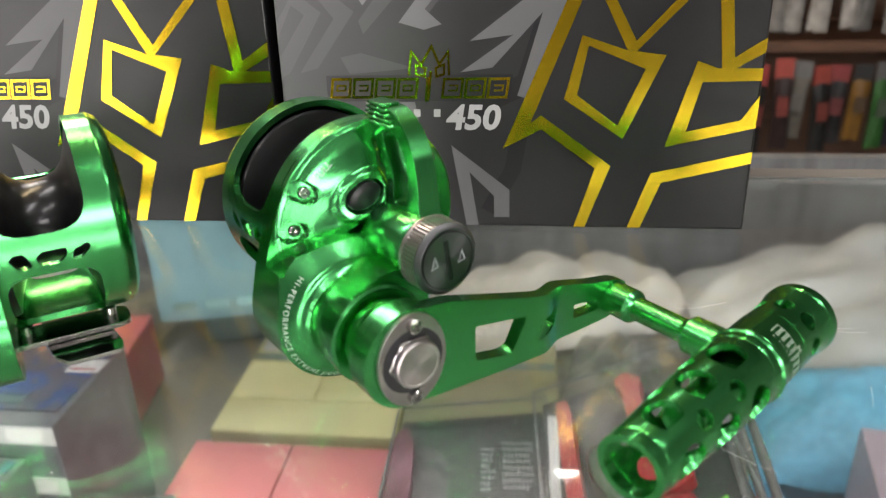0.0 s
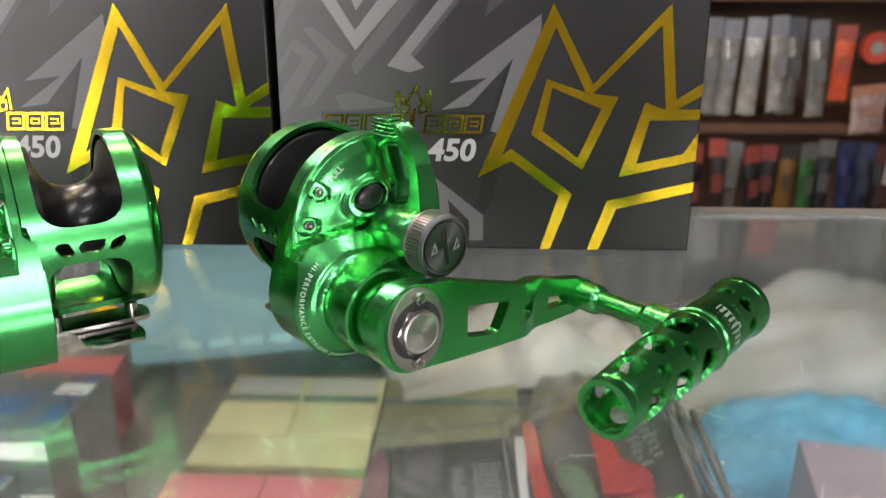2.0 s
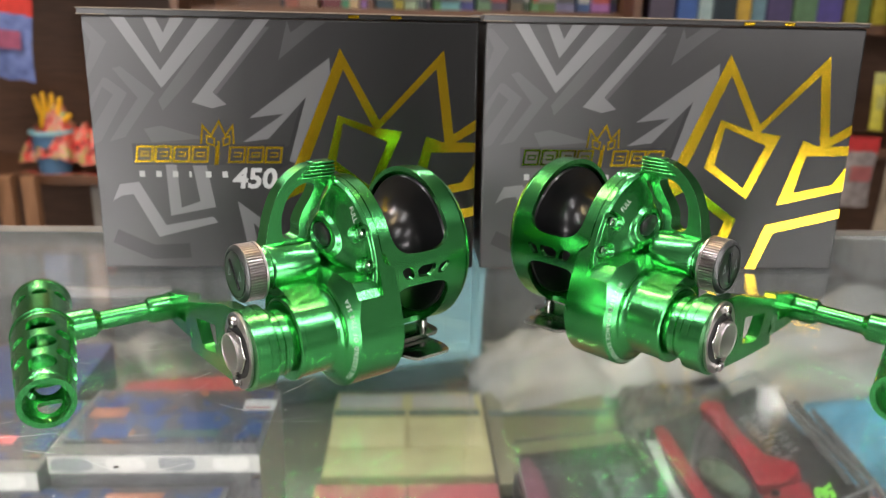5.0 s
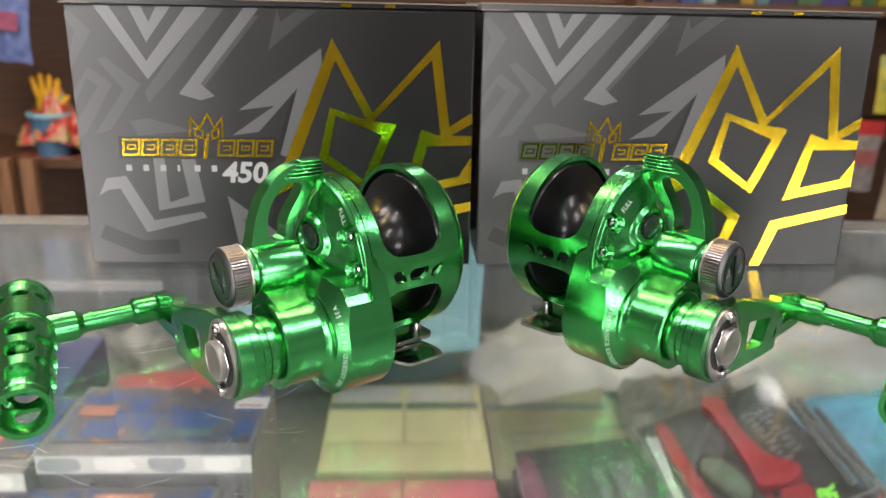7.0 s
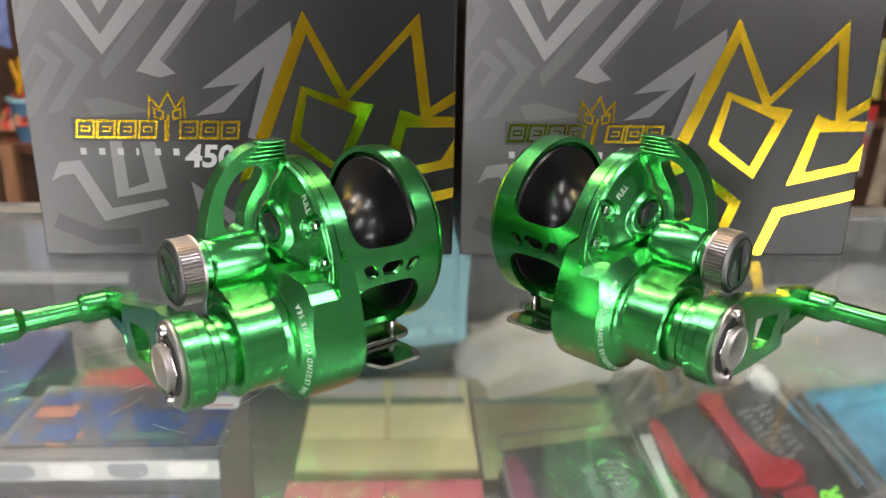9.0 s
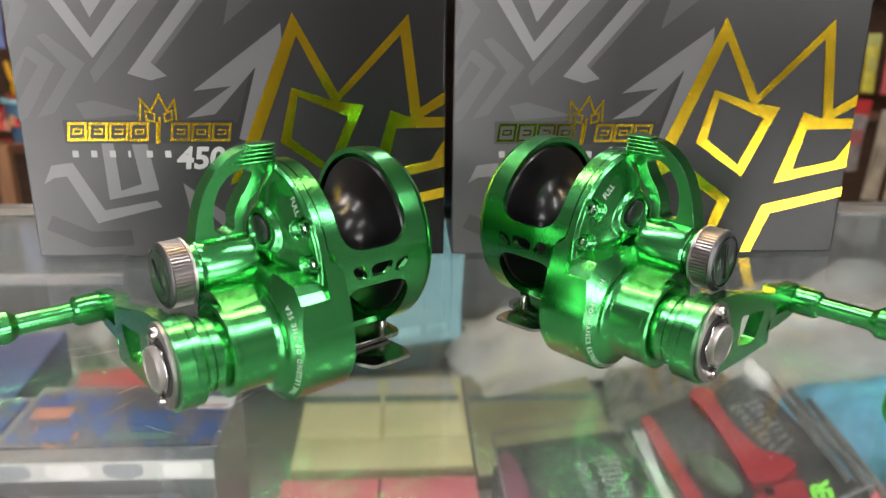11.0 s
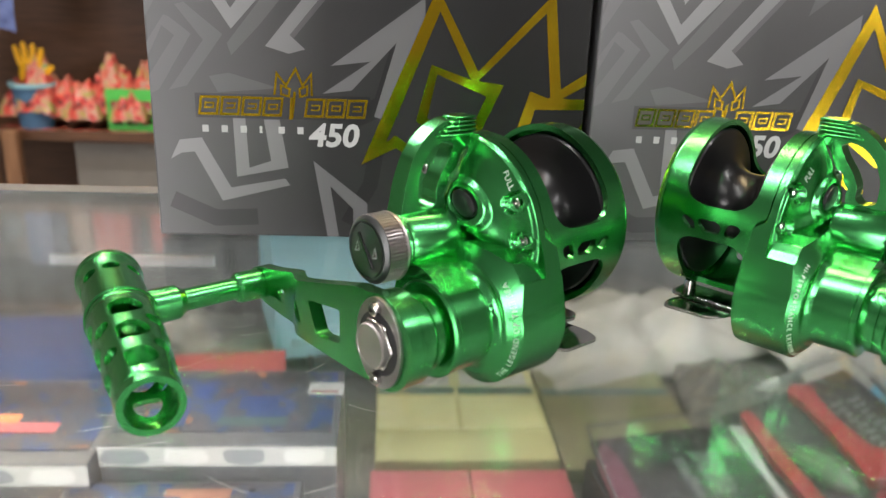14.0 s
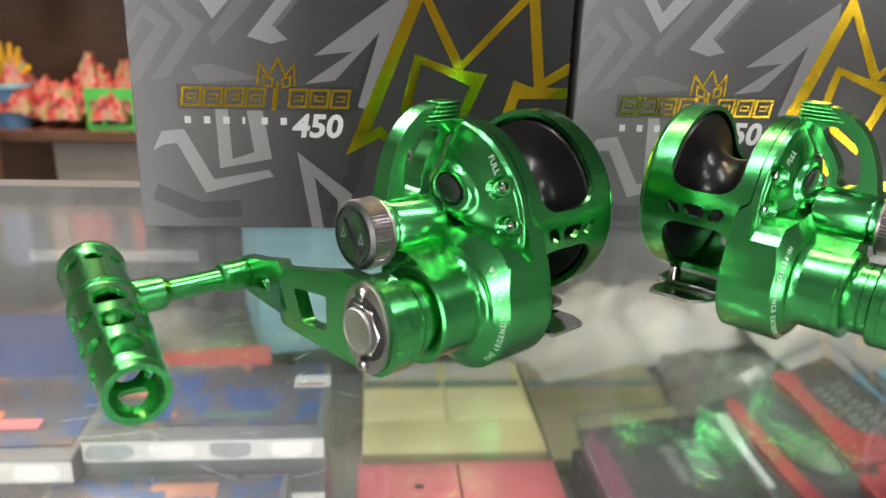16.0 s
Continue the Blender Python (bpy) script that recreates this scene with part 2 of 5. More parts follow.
def part(name, bm, material, parent, label="", smooth=28, bevel=0.0):
    bmesh.ops.recalc_face_normals(bm, faces=bm.faces)
    me = bpy.data.meshes.new(name)
    bm.to_mesh(me)
    bm.free()
    me.materials.append(material)
    finish(me, smooth)
    ob = new(name, me)
    ob.parent = parent
    if bevel:
        bv = ob.modifiers.new("edges", "BEVEL")
        bv.width, bv.segments, bv.limit_method, bv.angle_limit = bevel, 2, "ANGLE", radians(40)
    return tagged(ob, label)


def box(bm, x0, x1, y0, y1, z0, z1):
    v = [bm.verts.new((x, y, z)) for z in (z0, z1) for x, y in ((x0, y0), (x1, y0), (x1, y1), (x0, y1))]
    for f in ((3, 2, 1, 0), (4, 5, 6, 7), (0, 1, 5, 4), (1, 2, 6, 5), (2, 3, 7, 6), (3, 0, 4, 7)):
        bm.faces.new([v[i] for i in f])
    return v


def boxed(*b):
    bm = bmesh.new()
    box(bm, *b)
    return bm


def lathe(prof, fn, seg=72, bm=None):
    """Turn (s, r) pairs about an axis; fn(s, a, b) gives the place."""
    bm = bm or bmesh.new()
    rings = []
    for s, r in prof:
        if r < 1e-6:
            rings.append([bm.verts.new(fn(s, 0, 0))])
        else:
            rings.append([bm.verts.new(fn(s, r * math.cos(2 * math.pi * k / seg), r * math.sin(2 * math.pi * k / seg))) for k in range(seg)])
    for a, b in zip(rings, rings[1:]):
        for k in range(seg):
            j = (k + 1) % seg
            if len(a) == 1 and len(b) == 1:
                continue
            if len(a) == 1:
                bm.faces.new((a[0], b[k], b[j]))
            elif len(b) == 1:
                bm.faces.new((a[k], b[0], a[j]))
            else:
                bm.faces.new((a[k], b[k], b[j], a[j]))
    return bm


def rounded(pts, r, n=5):
    """A closed outline with its corners rounded."""
    out, m = [], len(pts)
    for i in range(m):
        p, a, b = Vector(pts[i]), Vector(pts[i - 1]), Vector(pts[(i + 1) % m])
        rr = min(r, 0.45 * (a - p).length, 0.45 * (b - p).length)
        s, e = p + (a - p).normalized() * rr, p + (b - p).normalized() * rr
        for k in range(n + 1):
            t = k / n
            out.append(tuple(s * (1 - t) ** 2 + p * 2 * t * (1 - t) + e * t ** 2))
    return out


def circle(cx, cy, r, n=24, rx=None):
    return [(cx + (rx or r) * math.cos(2 * math.pi * k / n), cy + r * math.sin(2 * math.pi * k / n)) for k in range(n)]


def flat(outer, holes=(), cuts=()):
    """A flat sheet with holes, cut along the lines (axis, value)."""
    bm = bmesh.new()
    edges = []
    for loop in (outer, *holes):
        vs = [bm.verts.new((x, y, 0)) for x, y in loop]
        edges += [bm.edges.new((vs[i - 1], vs[i])) for i in range(len(vs))]
    bmesh.ops.triangle_fill(bm, use_beauty=True, use_dissolve=False, edges=edges)
    for ax, val in cuts:
        co, no = Vector((0, 0, 0)), Vector((0, 0, 0))
        co[ax], no[ax] = val, 1
        bmesh.ops.bisect_plane(bm, geom=bm.verts[:] + bm.edges[:] + bm.faces[:], dist=1e-6, plane_co=co, plane_no=no)
    return bm


def thick(sheet, top, bottom, merge=0.0, seam=None):
    """Give a flat sheet two skins top(x, y) and bottom(x, y) and walls between."""
    bm = bmesh.new()
    sheet.verts.index_update()
    a = [bm.verts.new(top(v.co.x, v.co.y)) for v in sheet.verts]
    b = [bm.verts.new(bottom(v.co.x, v.co.y)) for v in sheet.verts]
    for f in sheet.faces:
        ix = [v.index for v in f.verts]
        bm.faces.new([a[i] for i in ix])
        bm.faces.new([b[i] for i in reversed(ix)])
    for e in sheet.edges:
        if len(e.link_faces) == 1:
            i, j = e.verts[0].index, e.verts[1].index
            if seam and all(min(abs(v.co.y - seam[0]), abs(v.co.y - seam[1])) < 1e-5 for v in e.verts):
                continue
            bm.faces.new((a[i], a[j], b[j], b[i]))
    sheet.free()
    if merge:
        bmesh.ops.remove_doubles(bm, verts=bm.verts, dist=merge)
    return bm


def stroke(bm, pts, w, place, w1=None, closed=False):
    """A flat mitred line along pts, set by place(x, y)."""
    P = [Vector(p) for p in pts]
    n, L, R = len(P), [], []
    for i in range(n):
        d0 = (P[i] - P[i - 1]).normalized() if i or closed else None
        d1 = (P[(i + 1) % n] - P[i]).normalized() if i < n - 1 or closed else None
        d = ((d0 or d1) + (d1 or d0)).normalized()
        nr = Vector((-d.y, d.x))
        ww = w if w1 is None else w + (w1 - w) * i / (n - 1)
        k = 0.5 * ww / max(0.4, abs(nr.dot(Vector((-(d1 or d0).y, (d1 or d0).x)))))
        L.append(bm.verts.new(place(*(P[i] + nr * k))))
        R.append(bm.verts.new(place(*(P[i] - nr * k))))
    for i in range(n if closed else n - 1):
        j = (i + 1) % n
        bm.faces.new((L[i], R[i], R[j], L[j]))


def letters(text, size, place, spread=0.0, bold=0.0):
    """A bmesh of flat lettering in the built-in font; place(x, y) sets it."""
    cu = bpy.data.curves.new("lettering", "FONT")
    cu.body, cu.size, cu.resolution_u = text, size, 3
    cu.space_character, cu.offset = 1 + spread, bold * size
    ob = bpy.data.objects.new("lettering", cu)
    scene.collection.objects.link(ob)
    me = bpy.data.meshes.new_from_object(ob.evaluated_get(bpy.context.evaluated_depsgraph_get()))
    bpy.data.objects.remove(ob)
    bm = bmesh.new()
    bm.from_mesh(me)
    for v in bm.verts:
        v.co = place(v.co.x, v.co.y)
    return bm


def smooth(a, b, x):
    t = max(0.0, min(1.0, (x - a) / (b - a)))
    return t * t * (3 - 2 * t)


# ---- room ----
X0, X1, Y0, Y1, ZF, ZC = -2.8, 2.8, -2.8, 3.3, -1.0, 1.6
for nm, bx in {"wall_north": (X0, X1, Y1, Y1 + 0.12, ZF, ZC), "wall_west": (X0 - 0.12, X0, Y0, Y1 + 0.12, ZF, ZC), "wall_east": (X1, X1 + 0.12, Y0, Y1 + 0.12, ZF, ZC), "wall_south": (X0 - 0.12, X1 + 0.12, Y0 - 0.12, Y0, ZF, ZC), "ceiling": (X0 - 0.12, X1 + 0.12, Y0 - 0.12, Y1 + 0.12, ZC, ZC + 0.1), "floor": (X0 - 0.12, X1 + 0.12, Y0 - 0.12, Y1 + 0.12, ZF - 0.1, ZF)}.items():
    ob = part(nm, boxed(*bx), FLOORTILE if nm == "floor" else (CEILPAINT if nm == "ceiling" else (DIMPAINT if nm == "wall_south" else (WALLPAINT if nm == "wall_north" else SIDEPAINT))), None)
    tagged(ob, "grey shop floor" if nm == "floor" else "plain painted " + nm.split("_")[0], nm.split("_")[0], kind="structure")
for tx, ty, wide, watts, colour in TUBES:
    t = thing("ceiling_light", "white fluorescent tube fitting on the ceiling", "lamp", (tx, ty, ZC), group="ceiling lights")
    part("housing", boxed(-0.62, 0.62, -wide / 2 - 0.02, wide / 2 + 0.02, -0.05, -0.002), WHITEPAINT, t)
    part("tube", lathe([(-0.6, 0.0), (-0.6, 0.013), (0.6, 0.013), (0.6, 0.0)], lambda s, a, b: (s, a, b - 0.066), 16), LAMPGLOW, t, "glowing white tube")

# ---- display counter ----
counter = thing("display_counter", "glass-topped shop display counter with an aluminium frame", "counter", (0, 0, 0))
part("glass_top", boxed(-1.3, 1.1, -0.16, 0.455, -0.008, 0.0), GLASS, counter, "clear glass top with fine scratches", bevel=0.0005).visible_shadow = False
part("rear_rail", boxed(-1.3, 1.1, 0.4555, 0.4595, -0.012, 0.0006), RAILGREY, counter, "thin aluminium rear edge rail")
part("edge_strip", boxed(-1.3, 1.1, 0.4440, 0.4594, 0.0007, 0.00115), RAILGREY, counter, "dull grey strip along the rear glass edge")
part("under_rail", boxed(-0.455, -0.345, 0.4700, 0.4745, -0.0640, -0.0575), ALU, counter, "thin aluminium rail under the rear of the glass")
part("front_rail", boxed(-1.3, 1.1, -0.175, -0.1615, -0.03, 0.0015), ALU, counter)
part("shelf", boxed(-1.28, 1.08, -0.158, 0.75, -0.232, -0.222), LINER, counter, "grey lined inner shelf")
part("back_panel", boxed(-1.28, 1.08, 0.7505, 0.765, -1.0, -0.082), BACKING, counter)
part("front_panel", boxed(-1.28, 1.08, -0.175, -0.1605, -1.0, -0.335), ALU, counter)
part("front_glass", boxed(-1.28, 1.08, -0.171, -0.165, -0.334, -0.031), GLASS, counter, "clear glass front pane").visible_shadow = False
for sx in (-1.3, 1.0805):
    part("side_panel", boxed(sx, sx + 0.0195, -0.175, 0.765, -1.0, -0.031), ALU, counter)

# ---- fishing reels ----
CZ, SV, SZ, RR = 24.9, 19.5, 23.7, 36.3


def reel(name, label, at, yaw, mir):
    top = thing(name, label, "fishing reel", at, yaw, group="fishing reels")
    T = lambda u, v, z: Vector((u, v * mir, z + CZ)) * MM
    about = lambda cv, cz: (lambda s, a, b: T(s, cv + a, cz + b))
    S, C, B = about(SV, SZ), about(0, 0), about(20.5, 24)
    # pierced drum between the two side plates
    k = math.pi / 180 * RR
    win = lambda u0, u1, a0, a1, r: rounded([(u0, a0 * k), (u1, a0 * k), (u1, a1 * k), (u0, a1 * k)], r)
    holes = [win(-91, -61.5, 12, 168.5, 11), win(-91.2, -62, 190.8, 246, 8), win(-87.5, -67, 300, 342, 6)]
    for pts in ([(-64.8, 179.2), (-66.5, 177.0), (-69.8, 177.2), (-71.6, 183.8), (-70.3, 186.0), (-67, 185.2)], [(-72.8, 180.3), (-75, 177.5), (-82.6, 177.6), (-82.2, 181.8), (-79.6, 185.8), (-73.6, 185.2)], [(-83.4, 185.2), (-84.5, 179.6), (-89.0, 176.8), (-90.0, 179.4), (-86.6, 185.4)]):
        holes.append(rounded([(u, d * k) for u, d in pts], 0.9, 3))
    sheet = flat([(-99, 0), (-56, 0), (-56, 360 * k), (-99, 360 * k)], holes, [(1, a * k) for a in range(4, 360, 4)])
    cyl = lambda r: (lambda x, y: S(x, r * math.cos(y / RR), r * math.sin(y / RR)))
    part("frame", thick(sheet, cyl(RR), cyl(RR - 2.2), 1e-6, (0, 360 * k)), GREENTURN, top, bevel=0.0004)
    part("end_plate", lathe([(-98.9, 33), (-99.1, RR), (-100.2, RR - 0.2), (-102.6, RR - 2.0), (-104.3, RR - 6), (-105, 24), (-105, 0)], S), GREENTURN, top)
    part("spool", lathe([(-94, 0), (-94, 31.8), (-92.2, 32.4), (-91.4, 31.6), (-90.2, 26), (-88.2, 20.5), (-85.4, 17.2), (-82, 15.6), (-78, 15.0), (-74, 15.4), (-70.5, 17), (-67.6, 20.5), (-65.4, 26), (-64, 31.8), (-62, 32.4), (-61, 0)], S), BLACK, top, "glossy black spool")
    # side plate with its domed face, a straight lip above the gear housing and a boss for the button
    def lip(v, z):
        return (v + 14.5) * -0.358 + (z - 19) * 0.933

    def pocket(v, z, q):
        dv, dz = q[0] - SV, q[1] - SZ
        ln = math.hypot(dv, dz)
        along = max(0.0, min(2.6, ((v - q[0]) * dv + (z - q[1]) * dz) / ln))
        return math.hypot(v - q[0] - along * dv / ln, z - q[1] - along * dz / ln)

    def face(v, z):
        r = math.hypot(v - SV, z - SZ)
        s = lip(v, z)
        along = (v + 14.5) * 0.933 + (z - 19) * 0.358
        hi = smooth(-3.0, -0.6, s) * smooth(27.5, 19.5, v - 0.30 * max(0, 45 - z) + 0.75 * max(0, z - 50))
        dome = 0.9 + 6.6 * max(0.0, 1 - (r / RR) ** 2) ** 1.25 - 0.7 * math.exp(-((r - 22.5) / 5.5) ** 2) + 0.4 * math.exp(-((s - 2.6) ** 2) / 7) * smooth(42, 30, along) - 0.5 * math.exp(-((s - 9) ** 2) / 22) * smooth(0, 12, along)
        oval = math.hypot(((v - 13) * 0.933 + (z - 37) * 0.358) / 1.5, (z - 37) * 0.933 - (v - 13) * 0.358)
        dome += 2.2 * smooth(17, 7.0, oval) + 1.6 * smooth(8.6, 6.4, oval) - 2.2 * smooth(5.1, 4.4, oval)
        u = -52.6 + hi * max(0.2, dome)
        for q in SCREWS[:2]:
            k = smooth(3.6, 3.0, pocket(v, z, q))
            u = u * (1 - k) + max(u - 2.8, min(u, -54.6)) * k
        return u - 1.2 * smooth(34.8, RR, r)
    SCREWS = [(-5.2, 40.2), (-9.8, 27.7), (45.3, 41.7)]
    bm = bmesh.new()
    rings, NA, NR = [], 360, 130
    wide = [(1 + 0.9 / RR * math.sin(math.pi * RR * math.tan(math.radians(d - 162.1)) / 28.5)) / math.cos(math.radians(d - 162.1)) if 162.1 < d <= 191 else (1 + 0.142 * (195 - d) / 4 if 191 < d < 195 else 1.0) for d in range(NA)]
    rim = [(math.cos(2 * math.pi * j / NA) * wide[j], math.sin(2 * math.pi * j / NA) * wide[j]) for j in range(NA)]
    centre = bm.verts.new(T(face(SV, SZ), SV, SZ))
    for r in [RR * (1 - (1 - i / NR) ** 1.25) for i in range(1, NR + 1)]:
        rings.append([bm.verts.new(T(face(SV + r * cx, SZ + r * cz), SV + r * cx, SZ + r * cz)) for cx, cz in rim])
    rings.append([bm.verts.new(S(-55.5 - 4.3 * smooth(169, 176, j if j < 196 else 0), RR * cx, RR * cz)) for j, (cx, cz) in enumerate(rim)])
    for j in range(NA):
        bm.faces.new((centre, rings[0][j], rings[0][(j + 1) % NA]))
    for a, b in zip(rings, rings[1:]):
        for j in range(NA):
            i = (j + 1) % NA
            bm.faces.new((a[j], b[j], b[i], a[i]))
    bm.faces.new(list(reversed(rings[-1])))
    part("side_plate", bm, GREENTURN, top, smooth=40)
    for qv, qz in SCREWS:
        q = about(qv, qz)
        u = face(qv, qz)
        part("screw", lathe([(u - 0.5, 2.1), (u + 0.9, 2.1), (u + 1.3, 1.7), (u + 1.3, 1.0), (u + 0.3, 0.9), (u + 0.3, 0)], q, 20), CHROME, top, "small steel screw")
    e = about(13, 37)
    u0 = face(13, 37)
    part("lock_button", lathe([(u0 - 0.5, 0), (u0 - 0.5, 4.3), (u0 + 1.6, 4.2), (u0 + 2.3, 3.2), (u0 + 2.6, 1.2), (u0 + 2.6, 0)], lambda s, a, b: e(s, a * 1.5 * 0.933 - b * 0.358, a * 1.5 * 0.358 + b * 0.933), 32), DARKGLOSS, top, "small black button", smooth=50)
    # gear housing under the side plate: a drum whose wall runs up to the plate, cut off in a ledge below it
    hull = [(SV - 35, SZ - 5)] + [(25 * math.cos(math.radians(a)), 25 * math.sin(math.radians(a))) for a in range(165, 321, 6)] + [(SV + 30, SZ - 17), (SV, SZ)]
    part("gear_case", thick(flat(hull), lambda v, z: T(-54, v, z), lambda v, z: T(-60, v, z)), GREENTURN, top, bevel=0.0008)
    steps = [(0, -33.8), (16.6, -33.8), (17.4, -34.9), (18.6, -35.9), (20.3, -36.4), (24.4, -39.5), (36, -48.1)]
    def slope(r):
        for (r0, u0), (r1, u1) in zip(steps, steps[1:]):
            if r <= r1:
                return u0 + (u1 - u0) * (r - r0) / (r1 - r0)
        return steps[-1][1]
    bulge = lambda r, q: (r + 0.9 * math.sin(math.pi * r * math.tan(q) / 28.5)) / math.cos(q)
    ledge = [(-20.6, 17.6), (-18.1, 20.6), (-14.9, 23.3), (-6, 25.1), (9, 25.6), (24.1, 33.8), (27, 33)]
    def edge(d):
        a = math.radians(d)
        c, s = math.cos(a), math.sin(a)
        if 139.5 < d < 162.1:
            return bulge(25, radians(162.1) - a)
        if 50.8 < d <= 139.5:
            for (v0, z0), (v1, z1) in zip(ledge, ledge[1:]):
                k = (v1 - v0) * s - (z1 - z0) * c
                t = (z0 * c - v0 * s) / k
                if -0.001 <= t <= 1.001:
                    return (v0 + t * (v1 - v0)) * c + (z0 + t * (z1 - z0)) * s
        if 30 < d <= 50.8:
            return 25 + 17.6 * smooth(30, 50.8, d)
        return 25.0
    bm = bmesh.new()
    rows, NH = [], 360
    frac = [0.40 + 0.02 * i for i in range(28)] + [0.955, 0.97, 0.985, 0.996, 1.0]
    for f in frac:
        row = []
        for j in range(NH):
            d = 360 * j / NH
            r = edge(d) * f
            v, z = r * math.cos(math.radians(d)), r * math.sin(math.radians(d))
            u = slope(r) if d > 85 else max(slope(r), -40.6)
            row.append(bm.verts.new(T(u, v, z)))
        rows.append(row)
    rows.append([bm.verts.new(T(-60.3, edge(360 * j / NH) * math.cos(2 * math.pi * j / NH), edge(360 * j / NH) * math.sin(2 * math.pi * j / NH))) for j in range(NH)])
    for a, b in zip(rows, rows[1:]):
        for j in range(NH):
            bm.faces.new((a[j], b[j], b[(j + 1) % NH], a[(j + 1) % NH]))
    bm.faces.new(list(reversed(rows[0])))
    bm.faces.new(rows[-1])
    part("gear_housing", bm, GREENTURN, top, smooth=38)
    part("bearing_sleeve", lathe([(-36, 0), (-36, 16.6), (-33.6, 16.6), (-20.6, 16.4), (-20.2, 17.1), (-18.4, 17.1), (-17.8, 16.2), (-17.6, 12.2), (-16.2, 12.2), (-15.8, 13.7), (-13.0, 13.7), (-12.8, 13.2), (-12.4, 13.2), (-12.2, 13.7), (-9.2, 13.7), (-9.0, 0)], C, 96), GREENTURN, top)
    blk = [(16.6 * math.cos(math.radians(a)), 16.6 * math.sin(math.radians(a))) for a in range(118, 311, 4)] + [(8 + 13.4 * math.cos(math.radians(a)), 6 + 13.4 * math.sin(math.radians(a))) for a in range(-45, 111, 4)]
    part("bearing_block", thick(flat(blk), lambda v, z: T(-20.8, v, z), lambda v, z: T(-40, v, z)), GREENTURN, top, bevel=0.0009)
    # lettering round the gear housing
    def ring(x, y, a0=131):
        a = math.radians(a0) + x / 23.2
        r = 23.9 - y * 0.80
        u = slope(r) + 0.12
        return Vector((u, r * math.cos(a), r * math.sin(a) + CZ)) * MM
    part("lettering", letters("HI-PERFORMANCE EXTREME JIGGING", 2.75, ring, 0.26), PRINT, top, "pale engraved lettering")
    wide_by = []
    letters("THE LEGEND OF THE SEA", 2.75, lambda x, y: wide_by.append(x) or Vector((x, y, 0)), 0.26).free()
    part("lettering", letters("THE LEGEND OF THE SEA", 2.75, lambda x, y: ring(x, y, 408 - math.degrees(max(wide_by) / 23.2)), 0.26), PRINT, top, "pale engraved lettering")
    def full(x, y):
        a = math.radians(38 if mir > 0 else -52)
        v, z = (-1 if mir > 0 else 0.5) * mir, 46
        yy = (v if mir > 0 else -1.0) + x * math.cos(a) - y * math.sin(a)
        zz = (44 if mir > 0 else 50) + x * math.sin(a) + y * math.cos(a)
        return Vector((face(yy * mir, zz) + 0.12, yy, zz + CZ)) * MM
    part("lettering", letters("FULL", 3.2, full, 0.05), PRINT, top, "pale printed lettering")
    # drag lever
    out = rounded([(-18.6, 31), (-21.6, 34), (-22.8, 38), (-24.6, 44.6), (-28.2, 52.4), (-32.8, 58.0), (-38.6, 62.4), (-44.8, 64.8), (-51.4, 64.8), (-56.0, 62.2), (-57.2, 59.4), (-54.6, 57.6), (-50.6, 53.6), (-47.6, 47.6), (-43.4, 45.2), (-43.0, 42.2), (-40.8, 40.2), (-41.2, 37.6), (-40.2, 34), (-40.2, 25), (-18.6, 25)], 2.4, 5)
    slot = rounded([(-29.4, 36.2), (-30.0, 44.8), (-33.2, 51.4), (-38.2, 56.2), (-44.0, 57.8), (-47.4, 56.2), (-44.8, 51.6), (-40.2, 46.2), (-37.6, 41.5), (-37.4, 36.2), (-33.5, 34.6)], 2.6, 5)
    fore = lambda z: 19.6 + 0.16 * (z - 34)
    lever = part("lever", thick(flat(out, [slot]), lambda u, z: T(u, fore(z), z), lambda u, z: T(u, fore(z) + 8.4 - 0.05 * (z - 34), z)), GREEN, top, bevel=0.0014)
    for i in range(5):
        bm = boxed(-57.4 + 0.25 * i, -47.0 + 1.7 * i, 23.4 - 0.5 * i, 30.6, 64.6 - 1.4 * i, 65.7 - 1.4 * i)
        for v in bm.verts:
            v.co = T(*v.co)
        part("thumb_ridge", bm, GREEN, lever, bevel=0.0005)
    part("lever_boss", lathe([(-42.5, 0), (-42.5, 9.6), (-41.6, 10.6), (-22.4, 10.6), (-21, 10.0), (-20.6, 9.5), (-19.6, 9.2), (-16, 9.2)], B), GREENTURN, top)
    teeth = [((12.1 if j % 4 < 2 else 11.2) * math.cos(2 * math.pi * j / 224), (12.1 if j % 4 < 2 else 11.2) * math.sin(2 * math.pi * j / 224)) for j in range(224)]
    cap = part("preset_knob", thick(flat(teeth), lambda a, b: B(-9.7, a, b), lambda a, b: B(-16.4, a, b)), STEEL, top, "knurled steel drag preset knob", smooth=20)
    part("knob_skirt", lathe([(-16.3, 10.0), (-16.5, 12.2), (-17.4, 12.3), (-17.8, 11.2), (-17.8, 0)], B, 64), STEEL, cap)
    part("knob_face", lathe([(-9.75, 11.8), (-9.6, 12.0), (-9.2, 12.0), (-8.1, 10.9), (-7.9, 10.5), (-7.95, 10.0), (-8.7, 9.9), (-8.7, 9.6), (-7.9, 9.4), (-7.75, 0)], B, 64), CAPFACE, cap, "dark machined cap face")
    bm = bmesh.new()
    box(bm, -8.0, -7.1, -0.8, 0.8, -7.0, 7.0)
    tw = math.radians(8 if mir > 0 else -38)
    for v in bm.verts:
        a, b = v.co.y, v.co.z
        v.co = B(v.co.x, a * math.cos(tw) - b * math.sin(tw), a * math.sin(tw) + b * math.cos(tw))
    part("coin_slot", bm, BLACK, cap, bevel=0.0003)
